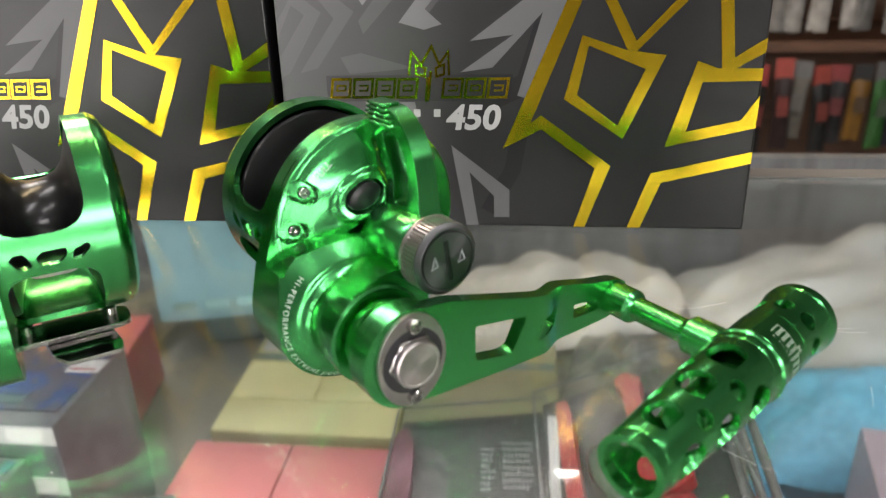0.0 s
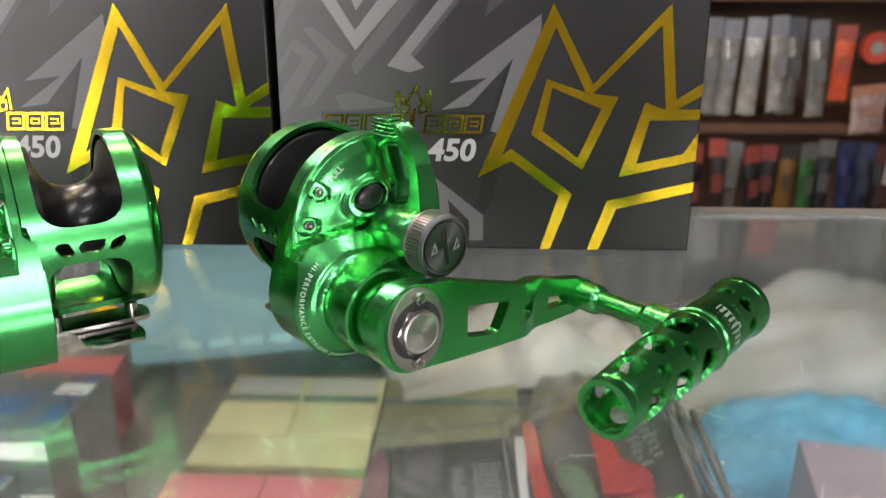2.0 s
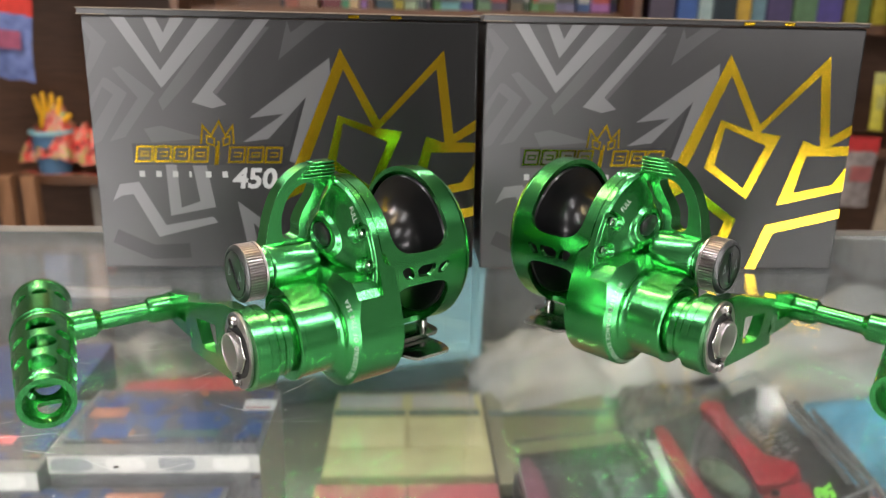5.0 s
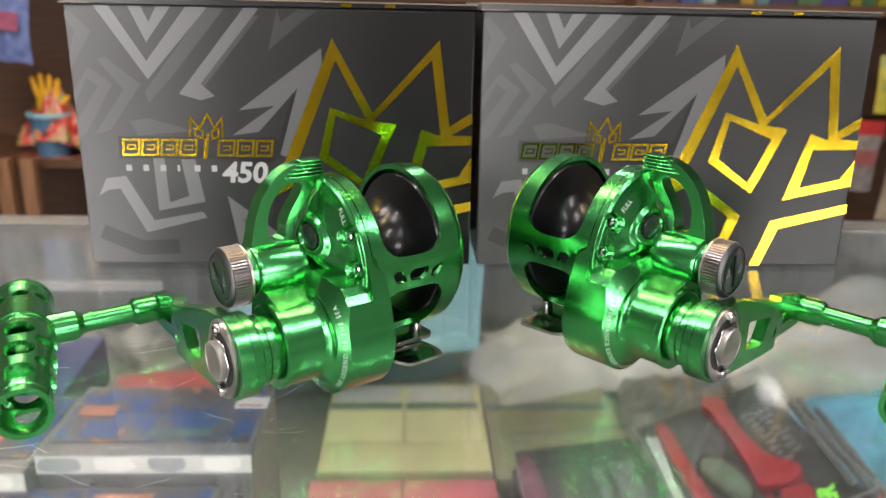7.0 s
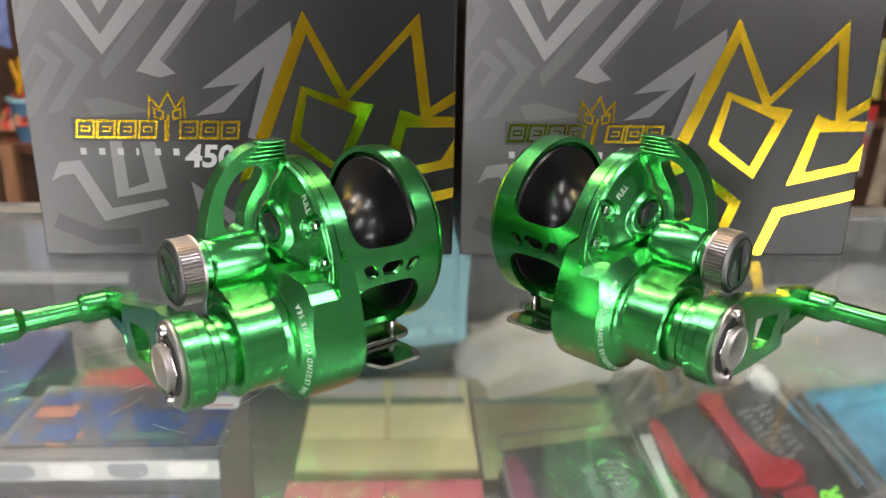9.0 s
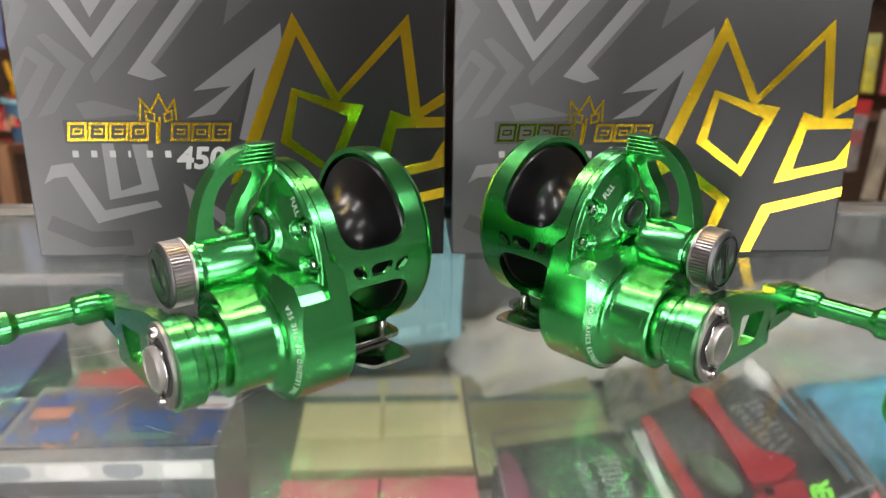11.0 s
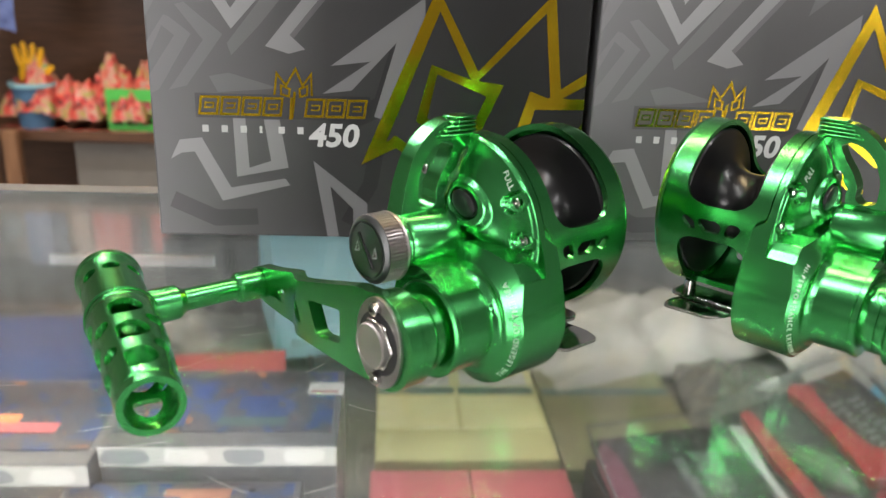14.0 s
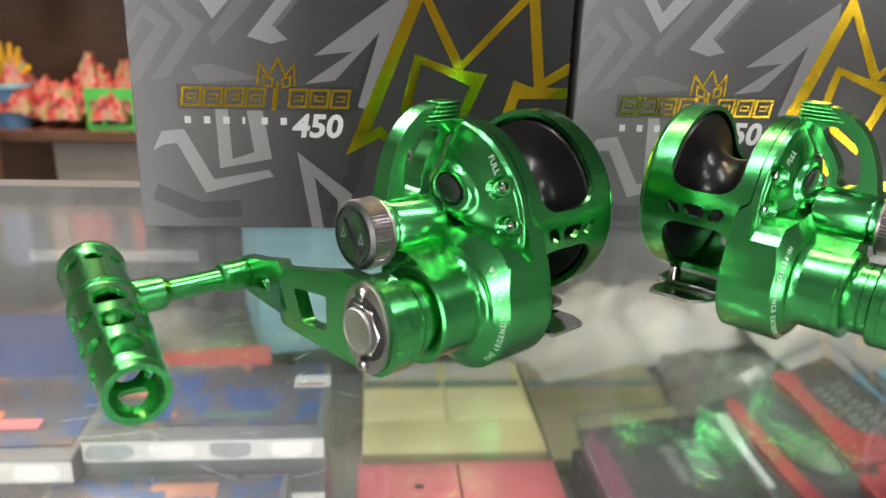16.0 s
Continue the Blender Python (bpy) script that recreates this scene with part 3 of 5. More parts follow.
    for sgn in (-1, 1):
        bm = bmesh.new()
        stroke(bm, [(sgn * 5.2 - 1.2, -1.6), (sgn * 5.2 + 1.2, -1.0), (sgn * 5.2 + 0.2, 2.2)], 0.45, lambda x, y: B(-7.7, x * mir, y), closed=True)
        part("arrow_mark", bm, GREYPRINT, cap)
    # crank
    collar = part("crank_collar", lathe([(-9.3, 0), (-9.3, 15.7), (-8.6, 16.5), (-5.5, 16.5), (-5.2, 0)], C, 72), GREENTURN, top)
    arm_out = [(16.5 * math.cos(math.radians(a)), 16.5 * math.sin(math.radians(a))) for a in range(68, 277, 8)] + [(16, -17.6), (36, -18.8), (58, -19.6), (76, -20.0), (92, -19.6), (99.5, -17.5), (102.5, -12), (101, -7), (96, -4.8), (84, -2.6), (70, 1.0), (62, 2.8), (54, 3.6), (40, 7.4), (24, 12.0), (15, 14.6)]
    arm_holes = [rounded([(25, 2.2), (47.2, -1.6), (41.5, -12.6), (38, -13.4), (25, -10.6)], 1.2, 3), rounded([(55.5, -5.6), (65, -5.0), (63, -11.8), (52, -13.4)], 1.2, 3), rounded([(74, -8.2), (87.5, -10.6), (86.5, -14.4), (74, -14)], 1.2, 3)]
    back = lambda v: -4.6 * smooth(55, 68, v)
    crank = part("crank_arm", thick(flat(arm_out, arm_holes, [(0, q) for q in (55, 58, 61.5, 65, 68)]), lambda v, z: T(0.0 + back(v), v, z), lambda v, z: T(-5.3 + back(v), v, z)), GREEN, top, "flat pierced crank arm", bevel=0.0005)
    part("retainer_plate", thick(flat(circle(0, 0, 15.7, 48, 12.3)), lambda a, b: C(1.3, a, b), lambda a, b: C(0.02, a, b)), STEEL, crank, "oval brushed steel retainer", bevel=0.0003)
    # flat dark disc on the plate paints the shade round the nut
    part("nut_shade_disc", lathe([(1.28, 10.9), (1.36, 10.8), (1.36, 0)], C, 24), DARK, crank, "dark disc painting the shade round the nut")
    part("nut", thick(flat(circle(0, 0, 9.2, 6)), lambda a, b: C(2.5, a, b), lambda a, b: C(1.35, a, b)), CHROME, crank, "hexagonal steel nut", bevel=0.0005)
    part("nut_cap", lathe([(2.4, 7.8), (4.2, 7.8), (4.8, 7.4), (4.8, 6.8), (4.6, 6.6), (4.9, 0)], C, 48), STEELTURN, crank)
    for sg in (-1, 1):
        q = about(0.4 * sg, 12.2 * sg)
        part("screw", lathe([(1.2, 2.4), (3.2, 2.3), (3.6, 1.9), (3.6, 1.0), (2.6, 0.9), (2.6, 0)], q, 20), CHROME, crank, "small steel screw")
    K = about(95.3, -12.2)
    part("knob_shaft", lathe([(-10.2, 0), (-10.2, 5.6), (-4.4, 5.6), (-4.3, 6.5), (5, 6.5), (6.4, 5.6), (7.2, 4.5), (28, 4.5), (30.8, 6.6), (31.2, 6.9), (44.5, 6.9)], K, 48), GREEN, top, smooth=20)
    # grip: a pierced tube across the shaft
    p0, p1 = (Vector((63.0, 27.8, -14.7)), Vector((47.6, 133.9, -11.6))) if mir > 0 else (Vector((65.0, 28.0, -14.7)), Vector((45.0, 133.7, -11.7)))
    ax = (p1 - p0).normalized()
    L = (p1 - p0).length
    e1 = ax.cross(Vector((0, 0, 1))).normalized()
    e2 = e1.cross(ax)
    G = lambda s, a, b: T(*(p0 + ax * s + e1 * a + e2 * b))
    rad = lambda s: 10.1 + 2.7 * smooth(-14, 58, s) - 0.22 * (math.exp(-((s - 4.2) / 0.3) ** 2) + math.exp(-((s - 61.2) / 0.3) ** 2))
    kk = 12.0
    ring_of = lambda s0, deg, ra, rb, n: [(s0 + ra * math.cos(t), math.radians(deg) * kk + rb * math.sin(t)) for t in [2 * math.pi * q / n for q in range(n)]]
    tube_holes = []
    for row in range(4):
        tube_holes += [ring_of(s0, row * 90 + 22.5, 6.0, 6.4, 26) for s0 in (14.2, 32.2, 50.2)]
        tube_holes += [ring_of(s0, row * 90 + 67.5, 3.3, 3.4, 16) for s0 in (23.2, 41.4)]
    full_a = 2 * math.pi * kk
    cuts = [(1, full_a * q / 60) for q in range(1, 60)]
    sh = flat([(0, 0), (64.5, 0), (64.5, full_a), (0, full_a)], tube_holes, cuts + [(0, q) for q in (3.6, 3.9, 4.2, 4.5, 4.8, 8, 23, 41, 57, 60.6, 60.9, 61.2, 61.5, 61.8)])
    turn = math.radians(87 - 22.5)
    wrapk = lambda d: (lambda x, y: G(x, (rad(x) - d) * math.cos(y / kk + turn), (rad(x) - d) * math.sin(y / kk + turn)))
    grip = part("grip", thick(sh, wrapk(0), wrapk(2.1), 1e-6, (0, full_a)), GREEN, top, "pierced tubular grip", bevel=0.0003)
    part("grip_core", lathe([(27, 0), (27, 6.4), (27.6, 7.0), (64, 7.0), (64, 0)], G, 40), GREEN, grip)
    part("grip_collar", lathe([(64.4, 9), (64.4, 12.9), (65.2, 13.5), (66.2, 13.3), (67.2, 12.6), (67.4, 12.3), (67.8, 12.5), (82.4, 12.4), (82.9, 12.1), (83.3, 11.9), (83.6, 9)], G, 64), GREEN, grip, smooth=18)
    cap_holes = [ring_of(91.5, q * 45 + 22.5, 3.4, 3.4, 16) for q in range(8)]
    sh = flat([(83.2, 0), (103.0, 0), (103.0, full_a), (83.2, full_a)], cap_holes, cuts + [(0, q) for q in (85, 97, 99, 101)])
    capr = lambda x: 12.1 + 0.8 * smooth(94, 103, x)
    turn2 = math.radians(91 - 22.5)
    wrapc = lambda d: (lambda x, y: G(x, (capr(x) - d) * math.cos(y / kk + turn2), (capr(x) - d) * math.sin(y / kk + turn2)))
    part("grip_end", thick(sh, wrapc(0), wrapc(1.6), 1e-6, (0, full_a)), GREEN, grip, bevel=0.0003)
    part("grip_end_cap", lathe([(101.8, 11.5), (102.2, 12.9), (103.0, 13.2), (106.2, 13.2), (107.2, 12.6), (L - 0.4, 11.4), (L, 10.2), (L - 0.8, 9), (L - 1.0, 0)], G, 64), GREEN, grip, smooth=18)
    # brand mark on the grip collar drawn as plain bars
    if mir > 0:
        wrap = lambda x, y: G(75.2 + y, 12.47 * math.cos(math.radians(72) - x / 12.5), 12.47 * math.sin(math.radians(72) - x / 12.5))
        for i in range(8):
            bm = bmesh.new()
            x0, hh = i * 2.35, 2.2 if i != 4 else 4.0
            if i == 4:
                stroke(bm, [(x0 - 0.4, -hh), (x0 + 0.9, -hh - 1.4), (x0 + 2.0, -hh)], 0.5, wrap)
                stroke(bm, [(x0 - 0.2, 4.6), (x0 + 0.9, 3.0), (x0 + 2.0, 4.6)], 0.5, wrap)
            stroke(bm, [(x0, -hh), (x0 + 1.7, -hh), (x0 + 1.7, hh), (x0, hh)], 0.55, wrap, closed=True)
            part("print_mark", bm, GRIPPRINT, grip)
        for i in range(4):
            bm = bmesh.new()
            stroke(bm, [(1.5 + i * 1.9, -4.0), (2.5 + i * 1.9, -4.0)], 1.2, wrap)
            part("print_mark", bm, GRIPPRINT, grip)
    # foot
    F = lambda x, y, z: T(x, y, z)
    plate = rounded([(-99, 0), (-56, 0), (-56, 15), (-99, 15)], 5)
    part("foot_plate", thick(flat(plate), lambda x, y: F(x, y, -14.9), lambda x, y: F(x, y, -16.9)), CHROME, top, "polished steel clamp plate", bevel=0.0004)
    tip = -9 if mir > 0 else -14.8
    tongue = rounded([(-91, 6), (-68, 6), (-70.5, tip + 6), (-75, tip), (-92.6, tip), (-93.6, tip + 5)] if mir < 0 else [(-92, 6), (-68, 6), (-70.5, -3), (-76, -9), (-95.5, -10.6), (-96, -5)], 2.0)
    bend = lambda y: -17.2 - 0.7 * smooth(tip + 8, tip, y)
    part("foot", thick(flat(tongue, (), [(1, tip + q) for q in (2, 4, 6, 8)]), lambda x, y: F(x, y, bend(y)), lambda x, y: F(x, y, bend(y) - 1.5)), CHROME, top, "polished steel reel foot", bevel=0.0004)
    tongue2 = rounded([(-90, 12), (-67, 12), (-70, 30), (-72.5, 42), (-85, 42), (-88, 30)], 2.5)
    part("foot", thick(flat(tongue2), lambda x, y: F(x, y, -17.1), lambda x, y: F(x, y, -18.6)), CHROME, top, "polished steel reel foot", bevel=0.0004)
    for pu in (-92.0, -63.5):
        part("foot_post", lathe([(-10, 0), (-10, 2.6), (-15, 2.6), (-15.2, 3.4), (-18.2, 3.4), (-18.4, 0)], lambda s, a, b, pu=pu: F(pu + a, 6 + b, s), 20), CHROME, top)
    return top


reel("fishing_reel", "green anodised lever-drag jigging reel with its crank resting on the glass", (-0.0332, 0.1974, 0), -48.0, 1)
reel("fishing_reel", "green anodised lever-drag jigging reel, mirrored twin with opposite crank", (-0.2271, 0.1846, 0), 215.5, -1)

# ---- reel boxes ----
BW, BH, BD = 0.2245, 0.1475, 0.125


def reel_box(at, label):
    t = thing("reel_box", label, "carton box", at, 0, group="reel boxes")
    sh = math.tan(radians(1.2))
    bm = boxed(0, BW, 0, BD, 0, BH)
    for v in bm.verts:
        v.co.y += v.co.z * sh
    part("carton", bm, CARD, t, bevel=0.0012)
    def tilt(bm):
        for v in bm.verts:
            if v.co.z > BH + 0.001:
                v.co.z += 0.0014 * (1 - v.co.x / BW)
        return bm
    part("lid_flap", tilt(boxed(-0.0016, BW + 0.0008, -0.0008 + BH * sh, BD + 0.003, BH + 0.0004, BH + 0.0026)), CARD, t, "dark lid flap with a worn pale edge", bevel=0.0004)
    part("lid_corner", boxed(-0.0018, 0.014, -0.0013 + BH * sh, 0.002 + BH * sh, BH + 0.0006, BH + 0.0011), KRAFT, t, "worn pale torn corner")
    part("flap_edge", tilt(boxed(-0.0020, BW + 0.0008, -0.0014 + BH * sh, 0.004 + BH * sh, BH + 0.0027, BH + 0.0033)), KRAFT, t, "worn pale card edge of the lid")
    for gx in (0.150, 0.174):
        part("foil_tab", boxed(gx, gx + 0.006, BH * sh - 0.0013, 0.003, BH + 0.0008, BH + 0.0026), FOIL, t)
    lay = lambda d: (lambda x, y: Vector((x * MM, y * MM * sh - d, y * MM)))

    def lines(nm, material, d, *runs, label=""):
        for w, pts, closed in runs:
            bm = bmesh.new()
            stroke(bm, pts, w, lay(d), closed=closed)
            d += 0.000004
            part(nm, bm, material, t, label)
    def shape(nm, material, d, outer, holes=(), label=""):
        bm = flat(outer, holes)
        for v in bm.verts:
            v.co = lay(d)(min(v.co.x, BW * 1000 - 0.4), v.co.y)
        part(nm, bm, material, t, label)
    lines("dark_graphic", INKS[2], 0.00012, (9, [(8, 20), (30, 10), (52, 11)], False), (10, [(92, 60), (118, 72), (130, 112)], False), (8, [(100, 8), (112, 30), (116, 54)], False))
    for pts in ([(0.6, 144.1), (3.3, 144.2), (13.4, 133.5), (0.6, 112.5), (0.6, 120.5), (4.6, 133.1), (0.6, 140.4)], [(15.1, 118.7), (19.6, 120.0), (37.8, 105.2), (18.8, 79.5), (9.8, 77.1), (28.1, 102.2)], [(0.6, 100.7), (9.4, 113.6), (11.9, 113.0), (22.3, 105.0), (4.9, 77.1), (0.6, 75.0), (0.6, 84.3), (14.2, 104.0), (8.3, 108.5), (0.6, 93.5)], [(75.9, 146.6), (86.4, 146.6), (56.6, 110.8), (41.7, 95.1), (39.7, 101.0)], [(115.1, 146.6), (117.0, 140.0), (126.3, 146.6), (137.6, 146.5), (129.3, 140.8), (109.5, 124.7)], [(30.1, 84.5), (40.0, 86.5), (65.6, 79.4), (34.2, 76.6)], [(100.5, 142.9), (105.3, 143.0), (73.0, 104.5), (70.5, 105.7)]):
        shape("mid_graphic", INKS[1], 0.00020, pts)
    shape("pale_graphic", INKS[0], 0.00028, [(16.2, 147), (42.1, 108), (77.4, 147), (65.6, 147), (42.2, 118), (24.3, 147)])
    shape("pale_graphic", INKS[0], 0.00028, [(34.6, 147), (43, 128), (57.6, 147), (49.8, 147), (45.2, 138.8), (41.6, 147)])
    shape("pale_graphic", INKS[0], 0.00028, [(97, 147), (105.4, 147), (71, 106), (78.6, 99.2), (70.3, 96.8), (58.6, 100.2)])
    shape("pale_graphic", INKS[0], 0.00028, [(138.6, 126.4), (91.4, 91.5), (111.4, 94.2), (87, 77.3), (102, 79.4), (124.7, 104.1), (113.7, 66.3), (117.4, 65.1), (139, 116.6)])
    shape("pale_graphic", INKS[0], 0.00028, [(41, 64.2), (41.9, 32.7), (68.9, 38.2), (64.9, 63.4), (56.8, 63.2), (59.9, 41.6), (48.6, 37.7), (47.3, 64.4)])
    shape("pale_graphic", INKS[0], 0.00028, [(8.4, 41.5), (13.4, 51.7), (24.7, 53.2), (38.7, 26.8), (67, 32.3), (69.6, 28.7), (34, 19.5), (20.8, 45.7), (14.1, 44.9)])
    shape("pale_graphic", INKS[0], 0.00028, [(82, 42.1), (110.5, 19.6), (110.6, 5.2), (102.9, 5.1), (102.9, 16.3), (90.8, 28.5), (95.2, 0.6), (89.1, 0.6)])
    gold = "gold foil crown outline"
    shape("crown_print", FOIL, 0.00040, [(107.1, 40.6), (144.7, 131.9), (167.1, 91), (204.7, 131.7), (211, 83.3), (224.1, 92), (224.1, 85.4), (211.8, 78.3), (205.9, 78), (200.5, 121), (167.4, 86.3), (163.2, 87.2), (146.4, 120), (120.1, 53.2), (125.1, 56.9), (158.9, 32.3), (148, 0.6), (142.5, 0.6), (151.5, 31), (125.3, 50.1)], label=gold)
    shape("crown_print", FOIL, 0.00041, [(142.8, 93.8), (162.9, 87), (180.8, 84.6), (163.7, 45.5), (135.5, 64.6)], [[(145.9, 89.1), (172, 78.4), (160.9, 52), (141.5, 66.5)]], gold)
    shape("crown_print", FOIL, 0.00041, [(194.9, 82), (204.1, 78.6), (224.1, 78.4), (224.1, 72.8), (198, 72.3), (192.6, 49.2), (216.9, 54.6), (224.1, 66.2), (224.1, 51), (183.4, 41.7)], label=gold)
    shape("crown_print", FOIL, 0.00040, [(224.1, 39.6), (178.1, 28.7), (168.6, 0.6), (174.9, 0.6), (183.4, 24), (224.1, 33.9)], label=gold)
    # name on the box: plain gold block shapes over a dark ground, then bars and the model number
    lines("name_ground", INKS[2], 0.00036, (12.4, [(22.5, 69.8), (111.5, 70.2)], False))
    runs = []
    for i in range(8):
        x0 = 24.2 + i * 10.75
        if i == 4:
            runs.append((2.0, [(x0 + 4.6, 75), (x0 + 3.4, 63.6)], False))
            continue
        runs.append((1.35, [(x0 + 0.2, 65.6), (x0 + 9.0, 65.7), (x0 + 10.2, 74.3), (x0 + 1.4, 74.2)], True))
        runs.append((0.9, [(x0 + 3.0, 68.8), (x0 + 7.2, 68.8), (x0 + 7.6, 71.2), (x0 + 3.4, 71.2)], i % 3 == 0))
    lines("name_block", FOIL, 0.00050, *runs, label="gold foil block shape")
    lines("small_crown", FOIL, 0.00052, (1.2, [(62.6, 76), (64, 87), (68.6, 81), (73.6, 89.4), (77, 81), (81.4, 87), (81.6, 76)], False), (1.1, [(66, 81), (70.5, 79.4), (70, 75.4), (66, 76.5)], True), (1.1, [(79.4, 81), (75.4, 79.4), (75.6, 75.4), (79.2, 76.5)], True), (1.4, [(73, 78), (71.4, 64.6)], False))
    for i in range(6):
        x0 = 25.4 + i * 9.7
        lines("name_bar", WHITEINK, 0.00036, (3.6, [(x0, 58.0), (x0 + (1.4 if i == 3 else 3.2), 58.0)], False))
    part("model_number", letters("450", 15.5, lambda x, y: lay(0.00036)(79.6 + x * 1.10 + y * 0.17, 50.3 + y * 1.06), 0.0, 0.032), WHITEINK, t, "white model number")
    return t


reel_box((-0.3467, 0.3615, 0.0012), "dark grey printed reel carton with a gold foil crown")
reel_box((-0.1178, 0.3615, 0.0012), "dark grey printed reel carton with a gold foil crown")


# ---- inside the counter ----
SH = -0.2215


def carton(name, label, category, x0, x1, y0, y1, z0, z1, material, rz=0, group="", bevel=0.001):
    t = thing(name, label, category, ((x0 + x1) / 2, (y0 + y1) / 2, z0), rz, group)
    w, d = (x1 - x0) / 2, (y1 - y0) / 2
    part("body", boxed(-w, w, -d, d, 0, z1 - z0), material, t, bevel=bevel)
    return t


def panel(t, name, x0, x1, y0, y1, z, material, label="", h=0.0008):
    return part(name, boxed(x0, x1, y0, y1, z, z + h), material, t, label)


# pale blue basket with slotted sides, standing on a dark carton
carton("dark_carton", "dark teal flat carton under the blue basket", "carton", -0.31, -0.09, 0.62, 0.74, SH, -0.187, TEAL, 15)
bk = thing("basket", "pale blue slotted plastic basket on a dark carton", "basket", (-0.2025, 0.600, -0.1865), 15)
bk.scale = (1.12, 1, 1)
side = [(-0.104, 0), (0.104, 0), (0.110, 0.125), (-0.110, 0.125)]
slots = [rounded([(-0.096 + i * 0.0245, z0), (-0.077 + i * 0.0245, z0), (-0.077 + i * 0.0245, z1), (-0.096 + i * 0.0245, z1)], 0.002, 2) for i in range(8) for z0, z1 in ((0.010, 0.018),)]
part("front_side", thick(flat(side, slots), lambda x, z: Vector((x, -0.0005, z)), lambda x, z: Vector((x, 0.0018, z))), PALEBLUE, bk)
for i in range(9):
    part("rib", boxed(-0.0995 + i * 0.0245, -0.0975 + i * 0.0245, -0.002, -0.0006, 0.024, 0.118), PALEBLUE, bk)
part("rear_side", boxed(-0.105, 0.105, 0.118, 0.120, 0, 0.12), PALEBLUE, bk)
part("base", boxed(-0.103, 0.103, 0.002, 0.1175, 0.0, 0.003), PALEBLUE, bk)
for sx in (-0.1075, 0.1050):
    part("end_side", boxed(sx, sx + 0.002, 0.002, 0.1175, 0, 0.12), PALEBLUE, bk)
part("rim", boxed(-0.113, 0.113, -0.006, -0.0008, 0.119, 0.126), PALEBLUE, bk, bevel=0.001)

# flat packs in rows
for i in range(2):
    x0 = -0.2345 + i * 0.0725
    t = carton("flat_pack", "pink-red flat card pack lying on the shelf", "packet", x0, x0 + 0.0715, 0.262, 0.436, SH, -0.206, PINK, 0, "pink packs")
    t = carton("flat_pack", "olive green flat pack with a pale window strip", "packet", x0 + 0.003 - 0.006 * i, x0 + 0.0715, 0.452, 0.596, SH, -0.209, OLIVE, 0, "olive packs")
    panel(t, "window_strip", -0.030, 0.030, 0.040, 0.066, 0.0125, PALEGREY, "pale printed strip")
    panel(t, "dark_band", -0.033, 0.033, 0.026, 0.036, 0.0125, TEAL)
    panel(t, "pale_band", -0.033, 0.033, -0.03, 0.02, 0.0125, OLIVEINK)
t = carton("flat_pack", "dull dark olive flat pack beside the crinkled bags", "packet", -0.0885, 0.030, 0.440, 0.596, SH, -0.209, mat("dull_olive_card", (0.17, 0.17, 0.10), 0.4, 0, 0.2, 0.2, 20), 0, "olive packs")
panel(t, "dark_band", -0.057, 0.057, 0.030, 0.040, 0.0126, TEAL)
carton("flat_pack", "pink-red flat card pack lying on the shelf", "packet", -0.31, -0.245, 0.262, 0.375, SH, -0.208, PINK, 0, "pink packs")
carton("flat_pack", "pink-red flat card pack lying on the shelf", "packet", 0.09, 0.165, 0.262, 0.372, SH, -0.175, PINK, -8, "pink packs")
carton("flat_pack", "pale lilac boxed tackle pack beside the blue mesh", "packet", 0.190, 0.31, 0.295, 0.385, SH, -0.142, mat("lilac_card", (0.20, 0.165, 0.21), 0.4, 0, 0.2, 0.15, 30), -12)

